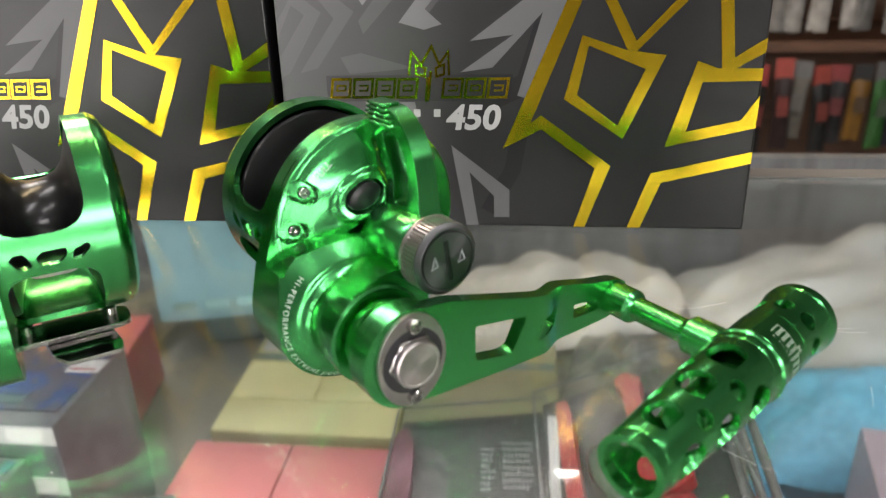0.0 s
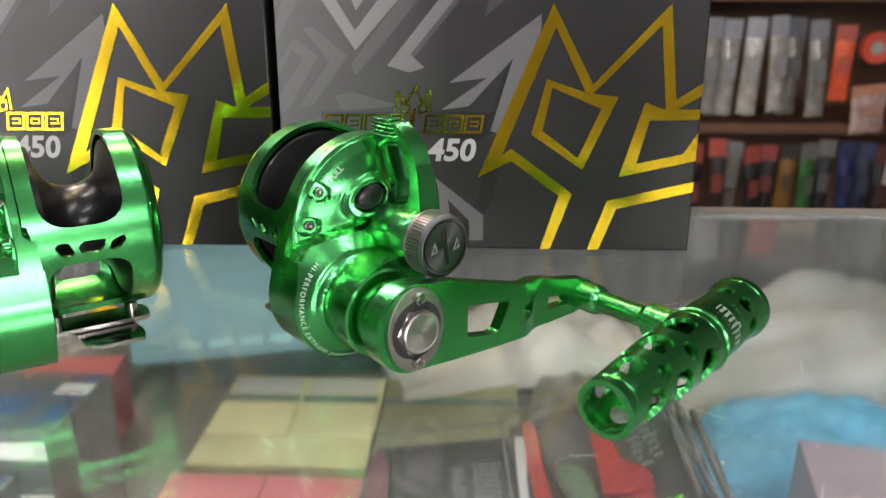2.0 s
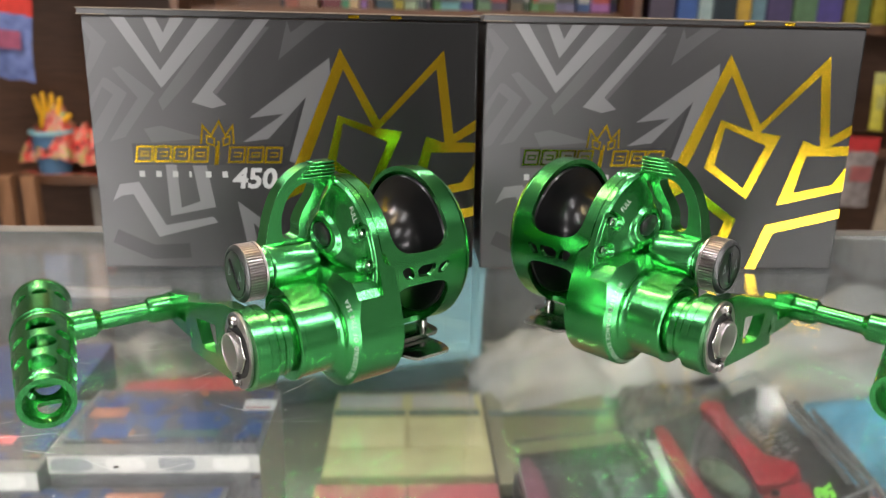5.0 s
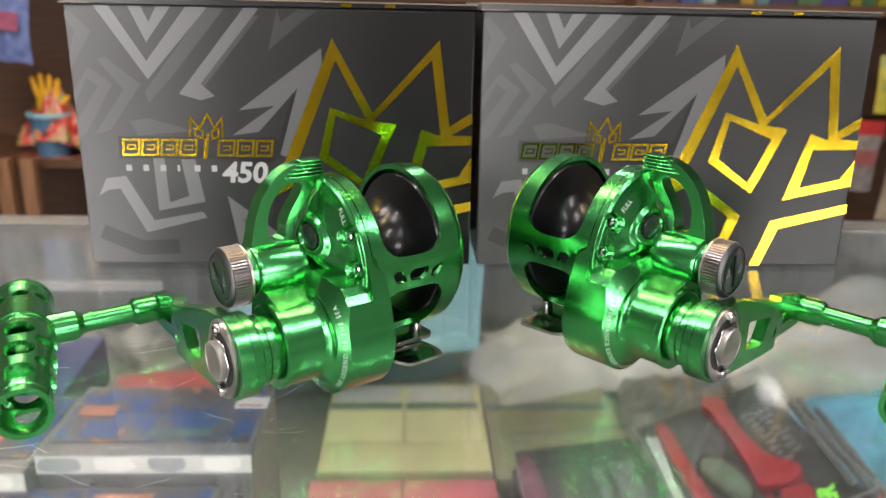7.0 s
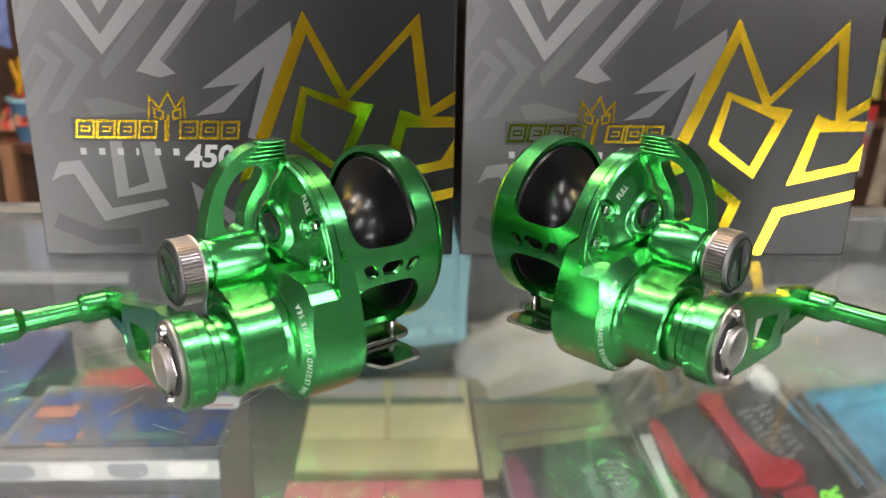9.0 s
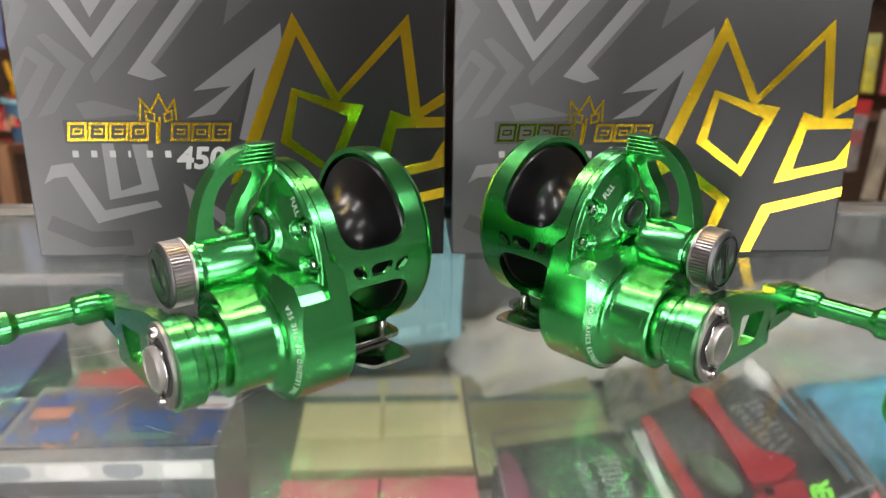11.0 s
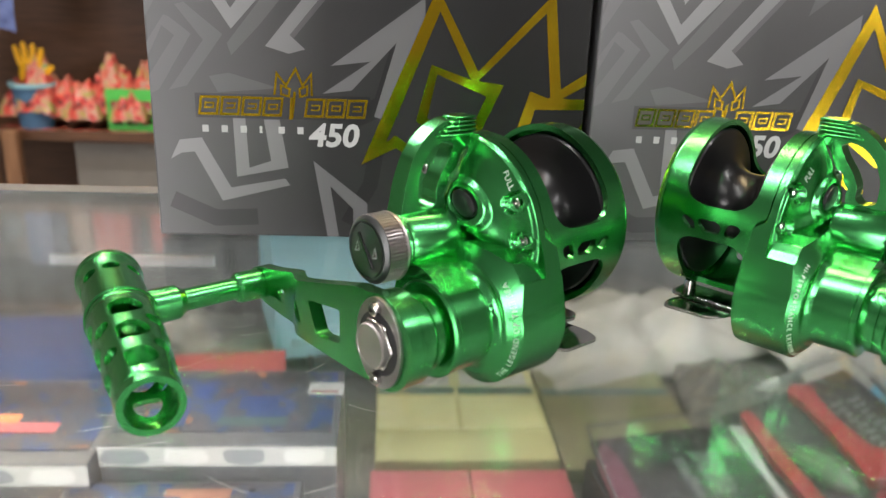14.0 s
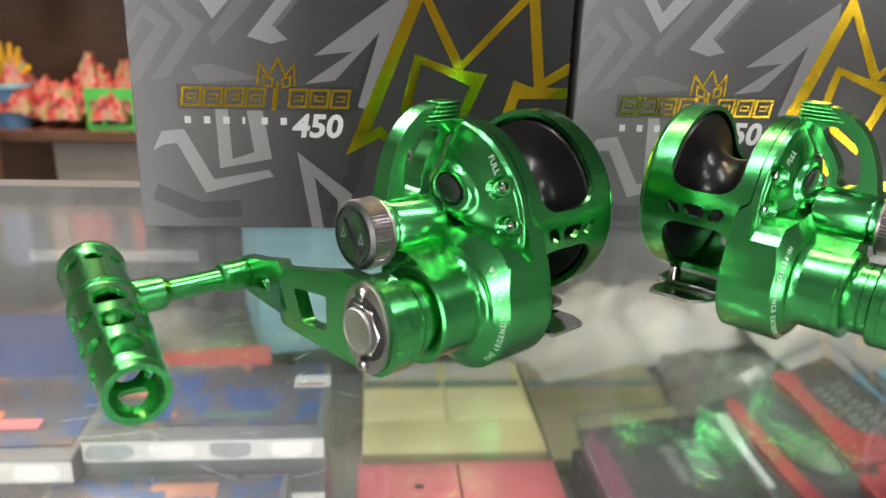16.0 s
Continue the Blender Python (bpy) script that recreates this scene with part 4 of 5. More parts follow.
# tackle cartons with camouflage edges and clear lids
for k, (x0, x1, y0, y1, z0, z1) in enumerate(((-0.375, -0.2505, 0.316, 0.398, SH, -0.105), (-0.39, -0.268, 0.262, 0.3135, SH, -0.125), (-0.50, -0.3765, 0.305, 0.392, SH, -0.109))):
    t = carton("tackle_carton", "white and grey camouflage tackle carton with blue print", "carton", x0, x1, y0, y1, z0, z1, SLATE, 0, "tackle cartons")
    w, d, h = (x1 - x0) / 2, (y1 - y0) / 2, z1 - z0
    rnd = random.Random(5 + k)
    for lvl in (0.0, 0.034):
        part("edge_strip", boxed(-w, w, -d - 0.0006, -d - 0.0001, h - 0.0125 - lvl, h - 0.001 - lvl), CAMOPALE, t, "pale carton edge")
        for i in range(4):
            cx = -w + (i + 0.5) * 2 * w / 4
            q = [rnd.uniform(0.0, 0.004) for _ in range(5)]
            bm = flat(rounded([(cx - 0.010 - q[0], h - 0.002 - lvl), (cx - 0.012 - q[1], h - 0.010 - lvl), (cx - 0.002 + q[2], h - 0.012 - lvl), (cx + 0.008 + q[3], h - 0.009 - lvl), (cx + 0.006 + q[4], h - 0.002 - lvl)], 0.004, 4))
            for v in bm.verts:
                v.co = Vector((max(-w, min(w, v.co.x)), -d - 0.0010, v.co.y))
            part("camouflage_patch", bm, CAMOWHITE if i % 2 else GREYPRINT, t)
    panel(t, "picture_ground", -w + 0.004, w - 0.004, -d + 0.012, d - 0.004, h + 0.0002, PICTURE)
    for i in range(5):
        px, py = rnd.uniform(-w + 0.008, w - 0.045), rnd.uniform(-d + 0.014, d - 0.028)
        panel(t, "picture_block", px, px + rnd.uniform(0.015, 0.038), py, py + rnd.uniform(0.008, 0.022), h + 0.0012 + 0.0001 * i, ((BLUE, BLUE, SALMON, BLUE, TEAL), (SALMON, BLUE, BLUE, SALMON, BLUE), (ORANGE, SALMON, PINK, BLUE, SALMON))[k][i], h=0.0003)
    if k == 0:
        panel(t, "price_tag", w - 0.020, w + 0.001, d - 0.034, d - 0.020, h + 0.0024, WHITEINK, "white price tag with red edge", h=0.0004)
        panel(t, "tag_line", w - 0.018, w - 0.002, d - 0.032, d - 0.0305, h + 0.0030, REDPL, h=0.0002)

# clear bag wrapped round goods beside the cartons
def sag_bag(name, label, at, sx, sy, hgt, seed, material, rz=0, crease=0.5):
    t = thing(name, label, "packet", at, rz)
    bm = bmesh.new()
    N = 22
    off = Vector((seed * 7.1, 3.3, 0))
    g = [[bm.verts.new((sx * (i / N - 0.5), sy * (j / N - 0.5), hgt * (0.25 + 0.75 * math.sin(math.pi * i / N) ** 0.5 * math.sin(math.pi * j / N) ** 0.5) * (0.75 + crease * noise.noise(Vector((i * 0.31, j * 0.31, 0)) + off)))) for j in range(N + 1)] for i in range(N + 1)]
    for i in range(N):
        for j in range(N):
            bm.faces.new((g[i][j], g[i + 1][j], g[i + 1][j + 1], g[i][j + 1]))
    base = [bm.verts.new((x, y, 0.0)) for x, y in ((-sx / 2, -sy / 2), (sx / 2, -sy / 2), (sx / 2, sy / 2), (-sx / 2, sy / 2))]
    bm.faces.new(base)
    part("film", bm, material, t, smooth=60)
    return t


FILMGREY = mat("grey_crinkled_film", (0.115, 0.125, 0.13), 0.42, 0, 0, 0.5, 14, 0.6, 40)
FILMPALE = mat("pale_crinkled_film", (0.36, 0.36, 0.355), 0.4, 0, 0, 0.25, 10, 0.6, 40)
FILMDULL = mat("dull_grey_crinkled_film", (0.24, 0.25, 0.255), 0.4, 0, 0, 0.5, 12, 0.6, 40)
FILMDARK = mat("smoky_film", (0.09, 0.095, 0.09), 0.4, 0, 0, 0.4, 18, 0.6, 40)
FILMTEAL = mat("teal_tinted_film", (0.14, 0.19, 0.18), 0.4, 0, 0, 0.4, 18, 0.6, 40)
sag_bag("plastic_bag", "clear grey crinkled plastic bag of tackle", (-0.225, 0.33, SH), 0.10, 0.12, 0.030, 1, FILMTEAL, 12, 0.15)
sag_bag("plastic_bag", "pale crinkled plastic bag lying on the shelf", (0.03, 0.670, SH), 0.27, 0.155, 0.055, 2, FILMPALE, 20)
sag_bag("plastic_bag", "smoky plastic bag of soft lures", (0.095, 0.55, SH), 0.11, 0.11, 0.040, 3, FILMDARK, -10)
sag_bag("plastic_bag", "large grey crinkled plastic wrapping", (0.38, 0.63, SH), 0.46, 0.20, 0.12, 4, FILMDULL, 5, 0.3)
sag_bag("plastic_bag", "smoky plastic wrapping over dark goods", (-0.46, 0.56, SH), 0.26, 0.30, 0.07, 5, FILMDARK, -6)
sag_bag("mesh_pouch", "sky blue mesh pouch on the shelf", (0.265, 0.468, SH), 0.20, 0.13, 0.080, 6, NETBLUE, -10, 0.18)
carton("flat_pack", "dark red flat pack behind the cartons", "packet", -0.40, -0.30, 0.44, 0.53, SH, -0.16, mat("dark_red_card", (0.30, 0.03, 0.04), 0.4, 0, 0.2, 0.15, 30), 8)
carton("flat_pack", "blue flat pack behind the cartons", "packet", -0.56, -0.41, 0.41, 0.52, SH, -0.125, BLUE, 4)

# blister packs with a red gripping tool
FOLD = mat("glossy_film_fold", (0.10, 0.10, 0.10), 0.1, 0, 1.0, 0.3, 60, 0.3, 120)
FADEPRINT = mat("faded_grey_print", (0.17, 0.18, 0.18), 0.5, 0, 0, 0.1, 120)
BUBBLE = mat("pale_green_moulded_plastic", (0.07, 0.10, 0.065), 0.15, 0, 0.8, 0.3, 40)


def slab(shape, z0, z1, r=0.003):
    return thick(flat(rounded([(x * MM, y * MM) for x, y in shape], r)), lambda x, y: Vector((x, y, z1)), lambda x, y: Vector((x, y, z0)))


def blister(at, rot, label, sheet, grips, bars, big):
    t = thing("blister_pack", label, "blister pack", at, 0, "blister packs")
    t.matrix_world = pose(*at, *rot)
    part("card", slab(sheet, 0, 0.0012, 0.002), DARK, t, "dark backing card")
    part("film", slab([(x * 1.06, y * 1.03 + 3) for x, y in sheet], 0.0148, 0.0155, 0.005), CLEAR, t, "clear plastic cover").visible_shadow = False
    rim = [Vector((x * 1.05 * MM, (y * 1.02 + 2) * MM, 0.012)) for x, y in sheet]
    for a, b in zip(rim, rim[1:] + rim[:1]):
        d = (b - a).normalized()
        n1 = d.cross(Vector((0, 0, 1)))
        part("welded_edge", lathe([(0.0, 0.0), (0.0, 0.0008), (1.0, 0.0008), (1.0, 0.0)], lambda q, u, v, a=a, b=b, n1=n1: a + (b - a) * q + n1 * u + Vector((0, 0, v)), 8), FILMGREY, t)
    for q in grips:
        part("tool_grip", slab(q, 0.0016, 0.0105, 0.004), REDPL if big else DULLRED, t, "red rubber tool grip", bevel=0.0028)
    for x0, x1, y0, y1, k in bars:
        for i in range(k):
            yy = (y0 + (y1 - y0) * i / (k - 1)) * MM
            bm = bmesh.new()
            x = x0 + (i * 7 % 3) * 0.7
            while x < x1 - (i * 5 % 4) * 1.1:
                w = (1.1, 1.9, 1.4, 2.6)[int(x * 3 + i) % 4]
                box(bm, x * MM, (x + w) * MM, yy, yy + (0.0022 if int(x + i) % 3 else 0.0028), 0.0014, 0.0018)
                x += w + 0.7
            part("text_bar", bm, FADEPRINT, t)
    if big:
        bm = bmesh.new()
        bmesh.ops.create_uvsphere(bm, u_segments=24, v_segments=14, radius=1)
        for v in bm.verts:
            v.co = Vector((-0.019 + v.co.x * 0.011 + v.co.y * -0.004, -0.092 + v.co.y * 0.024, 0.0045 + v.co.z * 0.0085))
        part("moulded_bubble", bm, BUBBLE, t, "pale green moulded plastic body")
        part("pivot", lathe([(0.0100, 0.0), (0.0118, 0.0), (0.0118, 0.0028), (0.0100, 0.0032)], lambda q, a, b: (-0.002 + a, -0.129 + b, q), 16), CHROME, t, "round steel pivot")
        part("inner_card", slab([(-46, -24), (-38, -30), (-47, -74), (-50, -104), (-56, -100), (-52, -70)], 0.0014, 0.0019, 0.002), PALEGREY, t, "pale inner card")
        part("lettering", letters("ER", 15, lambda x, y: Vector(((17 + 0.34 * x - 0.92 * (y - 12)) * MM, (-141 + 0.94 * x + 0.34 * (y - 12)) * MM, 0.0019)), 0.0, 0.05), LIMEINK, t, "lime green printed lettering")
        for i in range(3):
            part("film_fold", lathe([(0.0, 0.0), (0.02, 0.0022), (0.5, 0.003), (0.98, 0.0022), (1.0, 0.0)], lambda q, a, b, i=i: (0.0575 + 0.0055 * i - 0.016 * q + a, -0.035 - 0.012 * i - 0.105 * q, 0.006 - 0.003 * i + b), 12), FOLD, t, "glossy folded film edge")


blister((-0.025, 0.437, -0.176), (2, 0, 3), "clear blister pack with a red tool on a dark card", [(-54, -9), (40, 4), (52, -148), (-60, -148)], [[(-57, -32), (-49, -24), (-44, -40), (-43, -77), (-46, -120), (-60, -120)]], ((-2, 7, -36, -72, 8), (12, 31, -30, -70, 8)), False)
blister((0.058, 0.446, -0.143), (2, -20, 7), "clear blister pack holding red-handled fishing pliers", [(-48, -12), (52, -14), (46, -152), (-60, -152)], [[(1, -22), (9, -18), (18, -28), (14, -40), (11, -66), (12, -95), (22, -107), (24, -117), (8, -124), (-7, -116), (-3, -95), (1, -62), (3, -38)], [(-38, -26), (-31, -26), (-30, -38), (-34, -76), (-36, -112), (-36, -148), (-46, -148), (-45, -108), (-43, -70)], [(-12, -127), (5, -125), (20, -129), (12, -149), (-14, -149)]], ((21, 29, -44, -96, 9), (31, 40, -46, -92, 8)), True)
carton("flat_pack", "dark packs stacked under the blister packs", "packet", -0.075, 0.06, 0.29, 0.43, SH, -0.190, DARK, 4)
carton("flat_pack", "dark packs stacked under the blister packs", "packet", 0.085, 0.125, 0.30, 0.44, SH, -0.150, TEAL, 5)

# fine scratches in the glass top
SCRATCH = mat("glass_scratch", (0.55, 0.56, 0.56), 0.5, var=0.2, scale=400)
rnd = random.Random(23)
for i in range(60):
    bm = bmesh.new()
    x0, y0 = (rnd.uniform(-0.42, -0.18), rnd.uniform(0.14, 0.27)) if i % 3 else (rnd.uniform(0.0, 0.2), rnd.uniform(0.12, 0.3))
    a, ln = rnd.gauss(-0.15 if i % 4 else 1.1, 0.35), rnd.uniform(0.004, 0.022)
    pts = [(x0 + q * ln * math.cos(a + 0.12 * q), y0 + q * ln * math.sin(a + 0.12 * q)) for q in (0, 0.35, 0.7, 1)]
    stroke(bm, pts, rnd.uniform(0.00006, 0.00016), lambda x, y: Vector((x, y, 0.00005)))
    part("scratch", bm, SCRATCH, counter)
bm = bmesh.new()
for i in range(420):
    x, y, r = rnd.uniform(-0.48, 0.34), rnd.uniform(0.02, 0.34), rnd.uniform(0.00010, 0.00032) * (1 if i % 9 else 1.8)
    a0 = rnd.uniform(0, 3)
    vs = [bm.verts.new((x + r * rnd.uniform(0.6, 1.5) * math.cos(a0 + q * 1.257), y + r * math.sin(a0 + q * 1.257), 0.00006)) for q in range(5)]
    bm.faces.new(vs)
tagged(part("dust", bm, SCRATCH, counter, "fine pale dust specks"), kind="stuff")
# crumbs on the glass
for i, (cx, cy, cr, cm) in enumerate(((0.186, 0.245, 0.0014, ORANGE), (-0.213, 0.135, 0.0009, DARK), (-0.262, 0.142, 0.0007, DARK))):
    bm = bmesh.new()
    bmesh.ops.create_icosphere(bm, subdivisions=1, radius=cr)
    for v in bm.verts:
        v.co = Vector((cx + v.co.x * 1.8, cy + v.co.y, cr * 0.5 + 0.0001 + v.co.z * 0.5))
    tagged(part("crumb", bm, cm, None), "tiny crumb lying on the glass", "crumb")

# ---- shop behind the counter ----
def shelf_unit(x0, x1, y0, y1, boards, label):
    t = thing("shelf_unit", label, "shelf", (0, 0, ZF))
    for sx in (x0 - 0.025, x1):
        part("upright", boxed(sx, sx + 0.025, y0, y1, 0, 2.5), WOOD, t)
    part("back_board", boxed(x0, x1, y1 - 0.015, y1, 0, 2.5), WOOD, t)
    for b in boards:
        part("shelf_board", boxed(x0 + 0.0005, x1 - 0.0005, y0, y1 - 0.016, b - ZF - 0.035, b - ZF), WOOD, t, bevel=0.002)


shelf_unit(0.62, 2.4, 2.6, 3.1, (-0.27, 0.16, 0.55, 0.95), "dark brown wooden shelf unit full of packets")
shelf_unit(-2.4, -0.95, 2.6, 3.1, (-0.39, 0.30, 0.68, 1.05), "dark brown wooden shelf unit with goods")
shelf_unit(-0.92, 0.59, 2.75, 3.1, (0.185, -0.3, 0.62, 1.0), "dark brown wooden shelf unit packed with packets")

SWATCH = {}


def tint(c, film=False):
    key = (tuple(round(q, 3) for q in c), film)
    if key not in SWATCH:
        SWATCH[key] = mat("packet_film" if film else "packet_print", c, 0.25 if film else 0.45, 0, 0.3 if film else 0, 0.35 if film else 0.2, 30, 0.3 if film else 0.0, 60)
    return SWATCH[key]


def packet(x, z, w, h, c1, c2, y=2.58, film=False, lean=0):
    t = thing("hanging_packet", "small hanging shop packet with a printed header", "packet", (x, y, z), 0, "hanging packets")
    t.matrix_world = pose(x, y, z, 0, lean, 0)
    jog = random.Random(int((x * 7 + z * 13 + 50) * 1000))
    t.matrix_world = pose(x, y + jog.uniform(-0.03, 0.02), z, 0, lean + jog.uniform(-5, 5), jog.uniform(-14, 14))
    bm = bmesh.new()
    N, off = 7, Vector((jog.uniform(0, 50), 0, 0))
    for sgn in (-1, 1):
        g = [[bm.verts.new((w * (0.5 - 0.04 * math.sin(3 * q / N)) * (2 * p / N - 1), sgn * (0.002 + 0.016 * math.sin(math.pi * p / N) * math.sin(math.pi * (q + 0.4) / (N + 0.8)) * (0.8 + noise.noise(Vector((p * 0.9, q * 0.9, sgn)) + off))), -h * 0.2 - h * 0.8 * q / N + 0.008 * noise.noise(Vector((p * 0.6, 3, q * 0.5)) + off))) for q in range(N + 1)] for p in range(N + 1)]
        for p in range(N):
            for q in range(N):
                bm.faces.new((g[p][q], g[p + 1][q], g[p + 1][q + 1], g[p][q + 1]))
    part("pouch", bm, tint(c1, film), t, smooth=60)
    part("header", boxed(-w / 2, w / 2, -0.003, 0.003, -h * 0.22, 0), tint(c2), t)
    part("print_block", boxed(-w * 0.32, w * 0.32, -0.0235, -0.0225, -h * 0.62, -h * 0.40), tint(tuple(0.5 * a + 0.35 * b for a, b in zip(c2, c1))), t)


rnd = random.Random(11)
for i in range(7):
    g = rnd.choice((0.12, 0.2, 0.45, 0.2, 0.3))
    packet(0.70 + i * 0.068, 0.075 + rnd.uniform(-0.01, 0.01), 0.06, 0.31, (g, g * 0.97, g * 0.92), (g * 0.8, g * 0.85, g), film=True)
packet(1.20, 0.05, 0.06, 0.24, (0.60, 0.08, 0.02), (0.3, 0.05, 0.03))
low = [((0.30, 0.32, 0.30), (0.5, 0.5, 0.5)), ((0.42, 0.06, 0.05), (0.02, 0.02, 0.02)), ((0.45, 0.08, 0.06), (0.05, 0.02, 0.02)), ((0.30, 0.28, 0.24), (0.4, 0.4, 0.4)), ((0.40, 0.07, 0.05), (0.03, 0.03, 0.03)), ((0.03, 0.03, 0.035), (0.3, 0.05, 0.05)), ((0.45, 0.22, 0.02), (0.03, 0.03, 0.03)), ((0.06, 0.30, 0.05), (0.3, 0.3, 0.3)), ((0.02, 0.02, 0.04), (0.3, 0.3, 0.3)), ((0.02, 0.04, 0.25), (0.02, 0.04, 0.2)), ((0.02, 0.03, 0.10), (0.02, 0.05, 0.2)), ((0.02, 0.02, 0.02), (0.1, 0.02, 0.02))]
for i, (c1, c2) in enumerate(low):
    c1, c2 = [tuple(q * (0.7 if c[0] > 3 * c[1] else 0.35) for q in c) for c in (c1, c2)]
    packet(0.69 + i * 0.062, -0.33 + rnd.uniform(-0.015, 0.015), 0.055, rnd.uniform(0.24, 0.32), c2 if i in (1, 2, 4) else c1, c1 if i in (1, 2, 4) else c2)
right = [(1.30, -0.14, 0.13, 0.16, (0.42, 0.30, 0.28), (0.45, 0.20, 0.14)), (1.49, 0.0, 0.045, 0.20, (0.55, 0.50, 0.06), (0.4, 0.4, 0.1)), (1.54, 0.0, 0.045, 0.20, (0.55, 0.10, 0.10), (0.4, 0.4, 0.1)), (1.59, 0.0, 0.045, 0.20, (0.08, 0.20, 0.45), (0.2, 0.2, 0.3)), (1.67, 0.0, 0.09, 0.27, (0.45, 0.42, 0.32), (0.4, 0.4, 0.1)), (1.44, -0.22, 0.12, 0.25, (0.30, 0.26, 0.25), (0.5, 0.03, 0.03)), (1.60, -0.26, 0.06, 0.33, (0.42, 0.35, 0.26), (0.35, 0.30, 0.25)), (1.67, -0.26, 0.06, 0.33, (0.45, 0.38, 0.28), (0.35, 0.30, 0.25)), (1.74, -0.26, 0.06, 0.33, (0.14, 0.35, 0.06), (0.35, 0.30, 0.25)), (1.80, -0.02, 0.09, 0.25, (0.14, 0.32, 0.06), (0.3, 0.3, 0.1))]
for p in right:
    packet(*p, film=p[2] > 0.1)
for i in range(5):
    t = thing("lure_card", "bright rainbow lure card with red and yellow dots", "packet", (1.50 + i * 0.055, 2.56, 0.28), 0, "lure cards")
    part("card", boxed(-0.024, 0.024, -0.002, 0.002, -0.17, 0.0), tint(((0.6, 0.3, 0.02), (0.3, 0.5, 0.05), (0.55, 0.12, 0.02), (0.1, 0.3, 0.5), (0.5, 0.4, 0.02))[i]), t)
    for zz, cc in ((-0.15, (0.75, 0.03, 0.02) if i % 2 == 0 else (0.8, 0.5, 0.02)), (-0.08, (0.8, 0.6, 0.02))):
        part("dot", lathe([(-0.010, 0.0), (-0.009, 0.013), (-0.003, 0.013)], lambda s, a, b, zz=zz: (a, s, zz + b), 16), tint(cc), t)
# round spool hanging on the unit
t = thing("line_spool", "round red fishing line spool hanging on the shelf", "line spool", (1.295, 2.585, -0.02))
part("rim", lathe([(-0.012, 0.022), (-0.014, 0.05), (0.008, 0.05), (0.012, 0.022)], lambda s, a, b: (a, s, b), 32), tint((0.5, 0.06, 0.03)), t)
part("hub", lathe([(-0.010, 0.0), (-0.010, 0.0215), (0.008, 0.0215), (0.008, 0)], lambda s, a, b: (a, s, b), 24), tint((0.25, 0.27, 0.25)), t, "grey hub")
# rows of upright packs on the middle shelf and the right upper shelf
x = -0.62
while x < 0.57:
    w = rnd.choice((0.025, 0.035, 0.05, 0.07))
    c = rnd.choice(((0.5, 0.5, 0.5), (0.35, 0.05, 0.04), (0.06, 0.10, 0.3), (0.5, 0.48, 0.42), (0.05, 0.05, 0.05), (0.35, 0.35, 0.37), (0.25, 0.20, 0.12), (0.1, 0.3, 0.1), (0.5, 0.3, 0.05)))
    tt = carton("shelf_pack", "small upright retail pack on a wooden shelf", "packet", x, x + w - 0.003, 2.77 + rnd.uniform(0, 0.03), 2.87, 0.1855, 0.1855 + rnd.uniform(0.09, 0.22), tint(tuple(q * rnd.choice((0.25, 0.5, 0.7)) for q in c)), rnd.uniform(-9, 9), "shelf packs")
    panel(tt, "label_band", -(w - 0.003) / 2 + 0.002, (w - 0.003) / 2 - 0.002, -0.0512, -0.0502, 0.03, tint(rnd.choice(((0.05, 0.05, 0.05), (0.2, 0.18, 0.15), (0.3, 0.05, 0.04), (0.3, 0.3, 0.28)))), h=rnd.uniform(0.02, 0.07))
    x += w
x = 0.66
while x < 2.2:
    w = rnd.choice((0.05, 0.07, 0.09))
    c = rnd.choice(((0.12, 0.35, 0.05), (0.5, 0.5, 0.5), (0.08, 0.14, 0.35), (0.5, 0.42, 0.04), (0.05, 0.05, 0.05), (0.3, 0.33, 0.3)))
    carton("shelf_pack", "small upright retail pack on a wooden shelf", "packet", x, x + w - 0.004, 2.62, 2.74, 0.1605, 0.1605 + rnd.uniform(0.10, 0.24), tint(tuple(q * rnd.choice((0.35, 0.6, 0.8)) for q in c)), rnd.uniform(-9, 9), "shelf packs")
    x += w
for x0, x1, yy, zz in ((-2.35, -1.0, 2.64, 0.6805), (-0.9, 0.56, 2.79, 0.6205), (0.66, 2.3, 2.64, 0.5505)):
    x = x0
    while x < x1:
        w = rnd.choice((0.07, 0.1, 0.14))
        c = rnd.choice(((0.30, 0.30, 0.30), (0.35, 0.06, 0.04), (0.40, 0.37, 0.32), (0.05, 0.05, 0.05), (0.12, 0.14, 0.25), (0.25, 0.15, 0.10)))
        carton("shelf_pack", "small upright retail pack on a wooden shelf", "packet", x, x + w - 0.012, yy, yy + 0.12, zz, zz + rnd.uniform(0.12, 0.26), tint(c), 0, "shelf packs")
        x += w + rnd.choice((0, 0, 0.06))
# left side: red bags, green basket, glove in a pail, grey box, hanging tools
for i in range(6):
    tb = sag_bag("snack_bag", "red and clear plastic bag of floats on a shelf", (-1.47 + 0.075 * i, 2.72 - 0.04 * (i % 2), -0.3895), 0.12, 0.16, 0.20 + 0.10 * (i % 3 == 1), 20 + i, FLOATS, crease=0.22)
gb = thing("basket", "bright green plastic basket on a wooden shelf", "basket", (-1.07, 2.70, -0.3895))
slots = [rounded([(-0.085 + i * 0.05, 0.02), (-0.05 + i * 0.05, 0.02), (-0.05 + i * 0.05, 0.10), (-0.085 + i * 0.05, 0.10)], 0.004, 2) for i in range(4)]
part("front_side", thick(flat([(-0.095, 0), (0.125, 0), (0.13, 0.14), (-0.10, 0.14)], slots), lambda x, z: Vector((x, -0.07, z)), lambda x, z: Vector((x, -0.066, z))), LIME, gb)
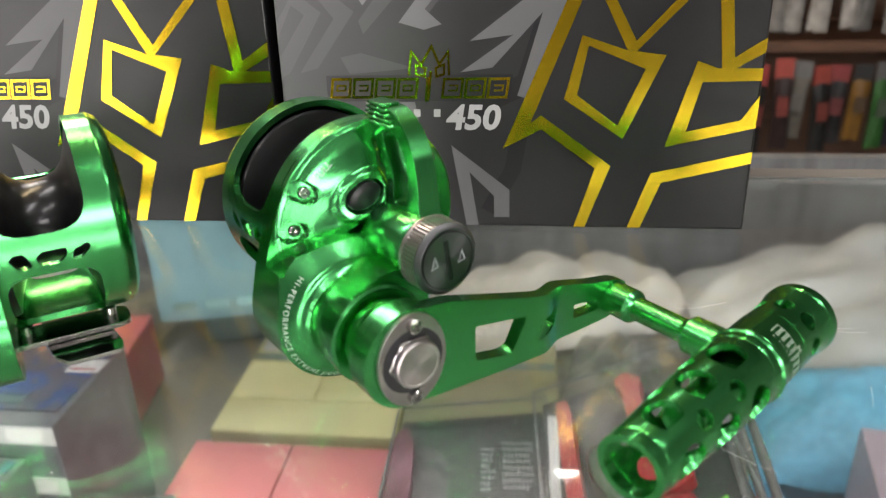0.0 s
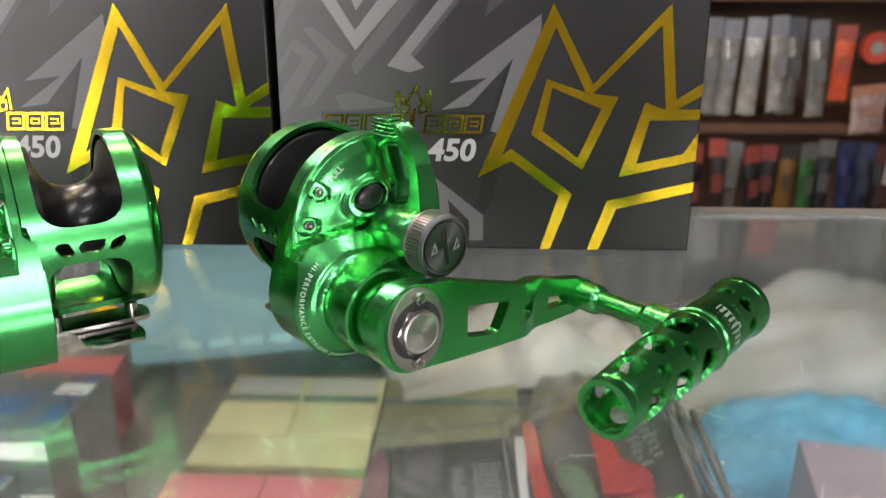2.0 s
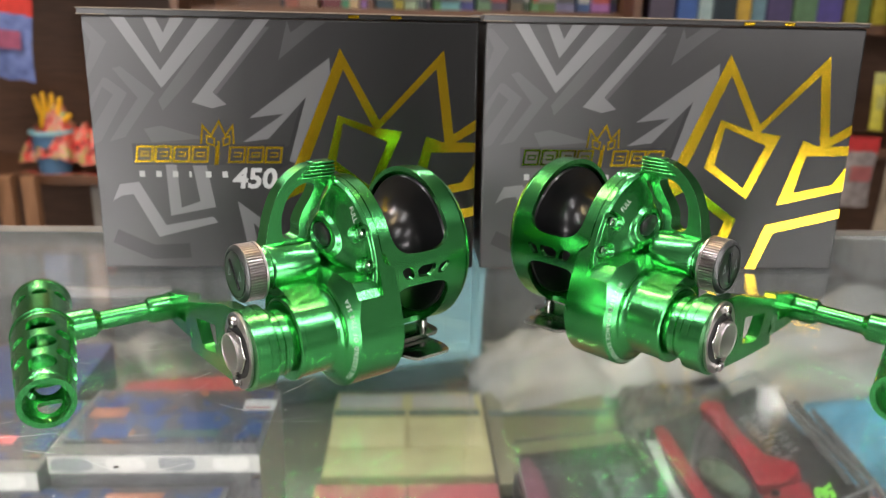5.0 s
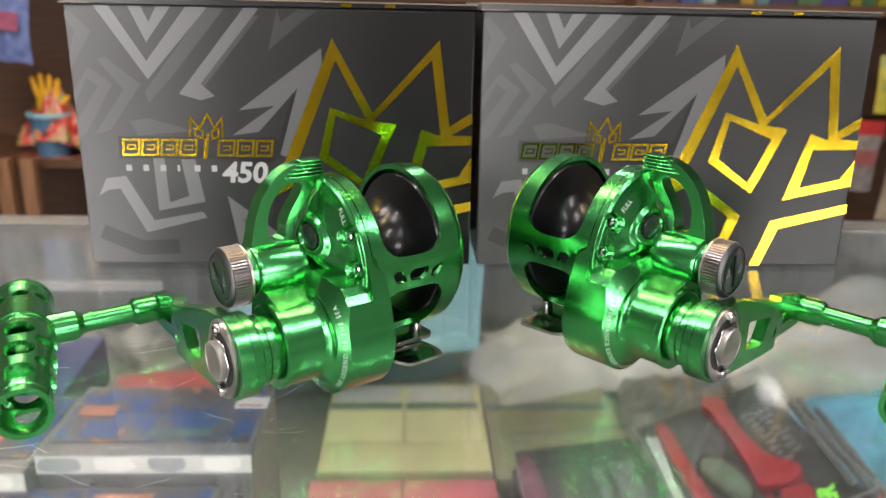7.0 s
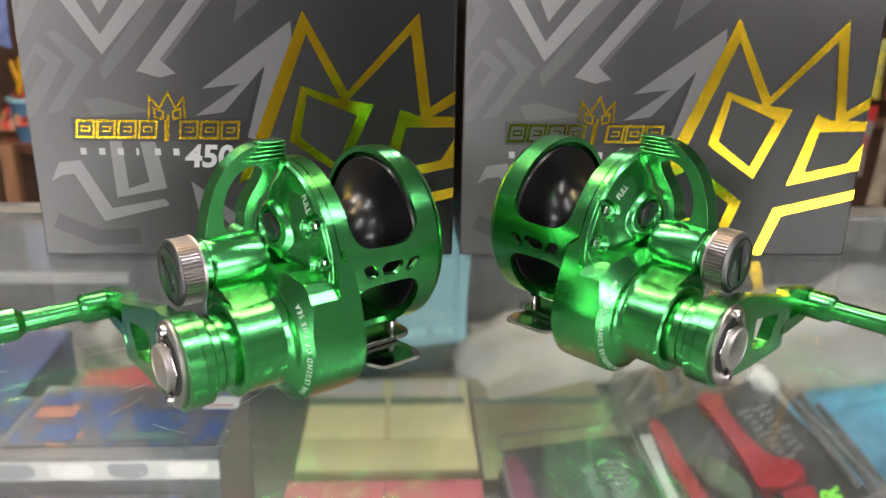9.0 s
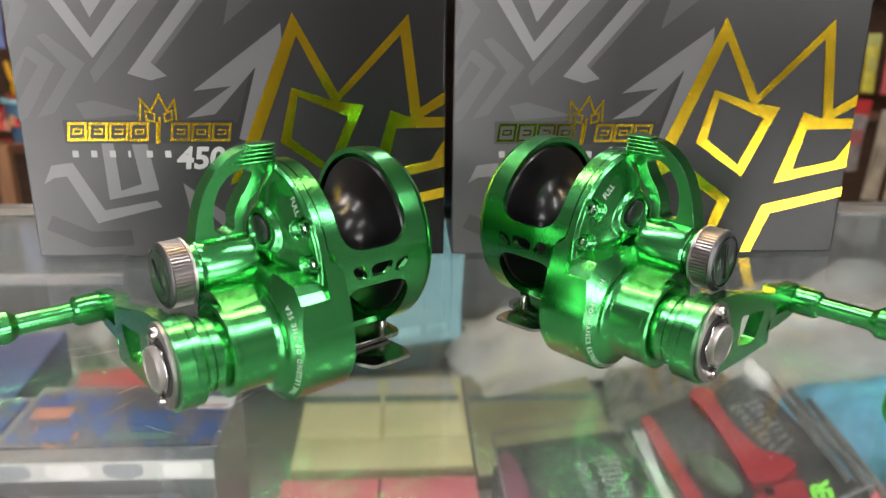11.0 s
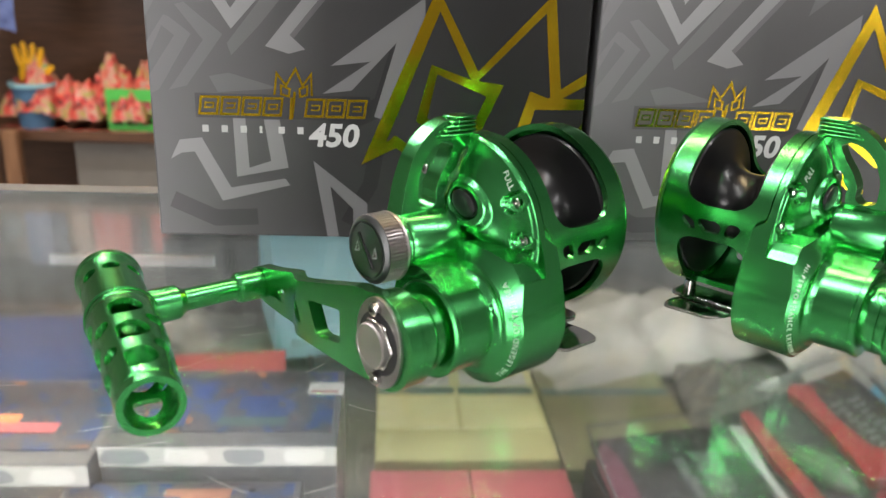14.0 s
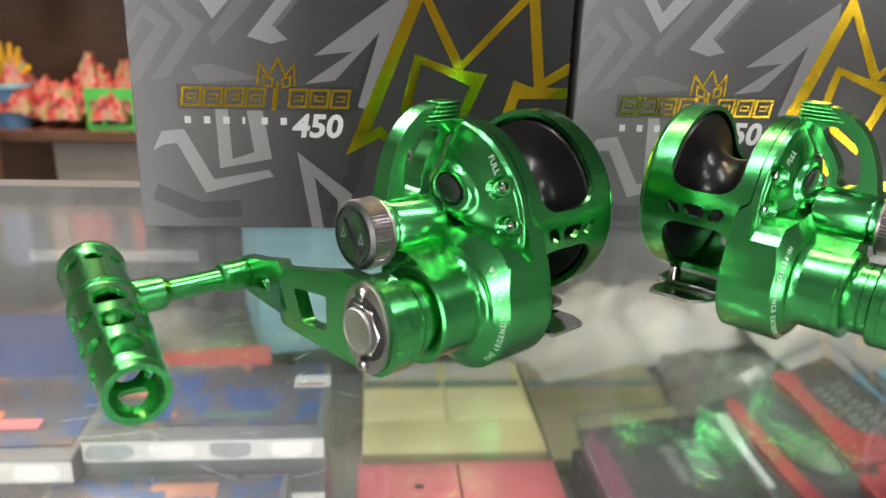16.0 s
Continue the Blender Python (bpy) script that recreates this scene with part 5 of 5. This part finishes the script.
part("base", boxed(-0.095, 0.125, -0.0655, 0.07, 0, 0.004), LIME, gb)
part("end_side", boxed(-0.099, -0.0955, -0.0655, 0.07, 0, 0.14), LIME, gb)
part("rear_side", boxed(-0.095, 0.125, 0.0705, 0.074, 0, 0.14), LIME, gb)
for i in range(3):
    sag_bag("snack_bag", "red and clear plastic bag of floats in a basket", (-1.12 + 0.075 * i, 2.70, -0.385), 0.09, 0.12, 0.24 + 0.05 * (i % 2), 40 + i, FLOATS, crease=0.2)
pail = thing("pail", "small pale blue plastic pail holding a yellow rubber glove", "pail", (-1.415, 2.665, -0.3895))
part("rim", lathe([(0.135, 0.068), (0.137, 0.073), (0.150, 0.073), (0.150, 0.067)], lambda s, a, b: (a, b, s), 32), PALEBLUE, pail, "pale blue rim")
part("bucket", lathe([(0.0, 0.0), (0.0, 0.052), (0.14, 0.067), (0.14, 0.064), (0.006, 0.049), (0.006, 0)], lambda s, a, b: (a, b, s), 32), tint((0.07, 0.16, 0.28)), pail)
gl = thing("rubber_glove", "yellow rubber glove standing in a pail", "glove", (-1.415, 2.665, -0.27))
bm = bmesh.new()
bmesh.ops.create_uvsphere(bm, u_segments=20, v_segments=12, radius=1)
for v in bm.verts:
    v.co = Vector((v.co.x * 0.038, v.co.y * 0.016, 0.05 + v.co.z * 0.055))
part("palm", bm, YELLOW, gl)
for i, (fx, fa, fl) in enumerate(((-0.028, -12, 0.07), (-0.010, -3, 0.08), (0.010, 5, 0.076), (0.029, 14, 0.064), (0.038, 48, 0.05))):
    bm = lathe([(0, 0.0), (0.0, 0.009), (fl * 0.5, 0.0095), (fl * 0.9, 0.008), (fl, 0.004), (fl + 0.002, 0)], lambda s, a, b: (a, b, s), 14)
    m = pose(fx, 0, 0.080 if i < 4 else 0.05, 0, fa, 0)
    bmesh.ops.transform(bm, matrix=m, verts=bm.verts)
    part("finger", bm, YELLOW, gl)
carton("storage_box", "plain grey storage box under the shelf", "box", -1.30, -0.97, 2.66, 2.98, -1.0, -0.44, mat("grey_box_card", (0.22, 0.20, 0.18), 0.6, 0, 0, 0.1, 10), 0)
packet(-1.44, 0.20, 0.16, 0.26, (0.12, 0.16, 0.35), (0.5, 0.04, 0.03), y=2.52, film=True)
for i, (tx, cc) in enumerate(((-1.62, (0.6, 0.35, 0.01)), (-1.55, (0.03, 0.03, 0.03)), (-1.70, (0.05, 0.05, 0.05)), (-1.66, (0.55, 0.3, 0.01)))):
    t = thing("hand_tool", "hanging hand tool with a straight handle", "tool", (tx, 2.48, -0.05 - 0.1 * (i % 2)), 0, "hanging tools")
    part("handle", lathe([(-0.30, 0.0), (-0.30, 0.014), (-0.15, 0.017), (-0.02, 0.013), (0, 0)], lambda s, a, b: (a, b, s), 14), tint(cc), t)
    part("head", boxed(-0.03, 0.03, -0.008, 0.008, -0.012, 0.05), DARK, t, bevel=0.003)
for px in (-1.53, -1.45):
    t = thing("wooden_post", "plain upright wooden post on the floor", "post", (px, 2.54, -1.0), 0, "wooden posts")
    part("post", boxed(-0.022, 0.022, -0.018, 0.018, 0, 0.62), mat("pale_wood", (0.28, 0.14, 0.07), 0.6, 0, 0, 0.3, 8, 0.2, 60, (12, 12, 1)), t)
# bare bulbs under the ceiling
for bx, by, bc in ((-1.24, 1.97, (1.0, 0.62, 0.28)), (0.15, 1.99, (1.0, 0.97, 0.92)),):
    t = thing("ceiling_bulb", "glowing bare bulb hanging under the ceiling", "lamp", (bx, by, ZC), 0, "ceiling bulbs")
    part("holder", lathe([(-0.002, 0), (-0.002, 0.03), (-0.03, 0.03), (-0.05, 0.018), (-0.07, 0.018), (-0.07, 0)], lambda s, a, b: (a, b, s), 20), DARK, t)
    part("bulb", lathe([(-0.0705, 0.012), (-0.085, 0.028), (-0.11, 0.042), (-0.135, 0.04), (-0.152, 0.025), (-0.158, 0)], lambda s, a, b: (a, b, s), 24), mat("bulb_glow", bc, 0.5, emit=200.0 if bc[2] < 0.5 else 50.0, var=0), t, "glowing bulb")
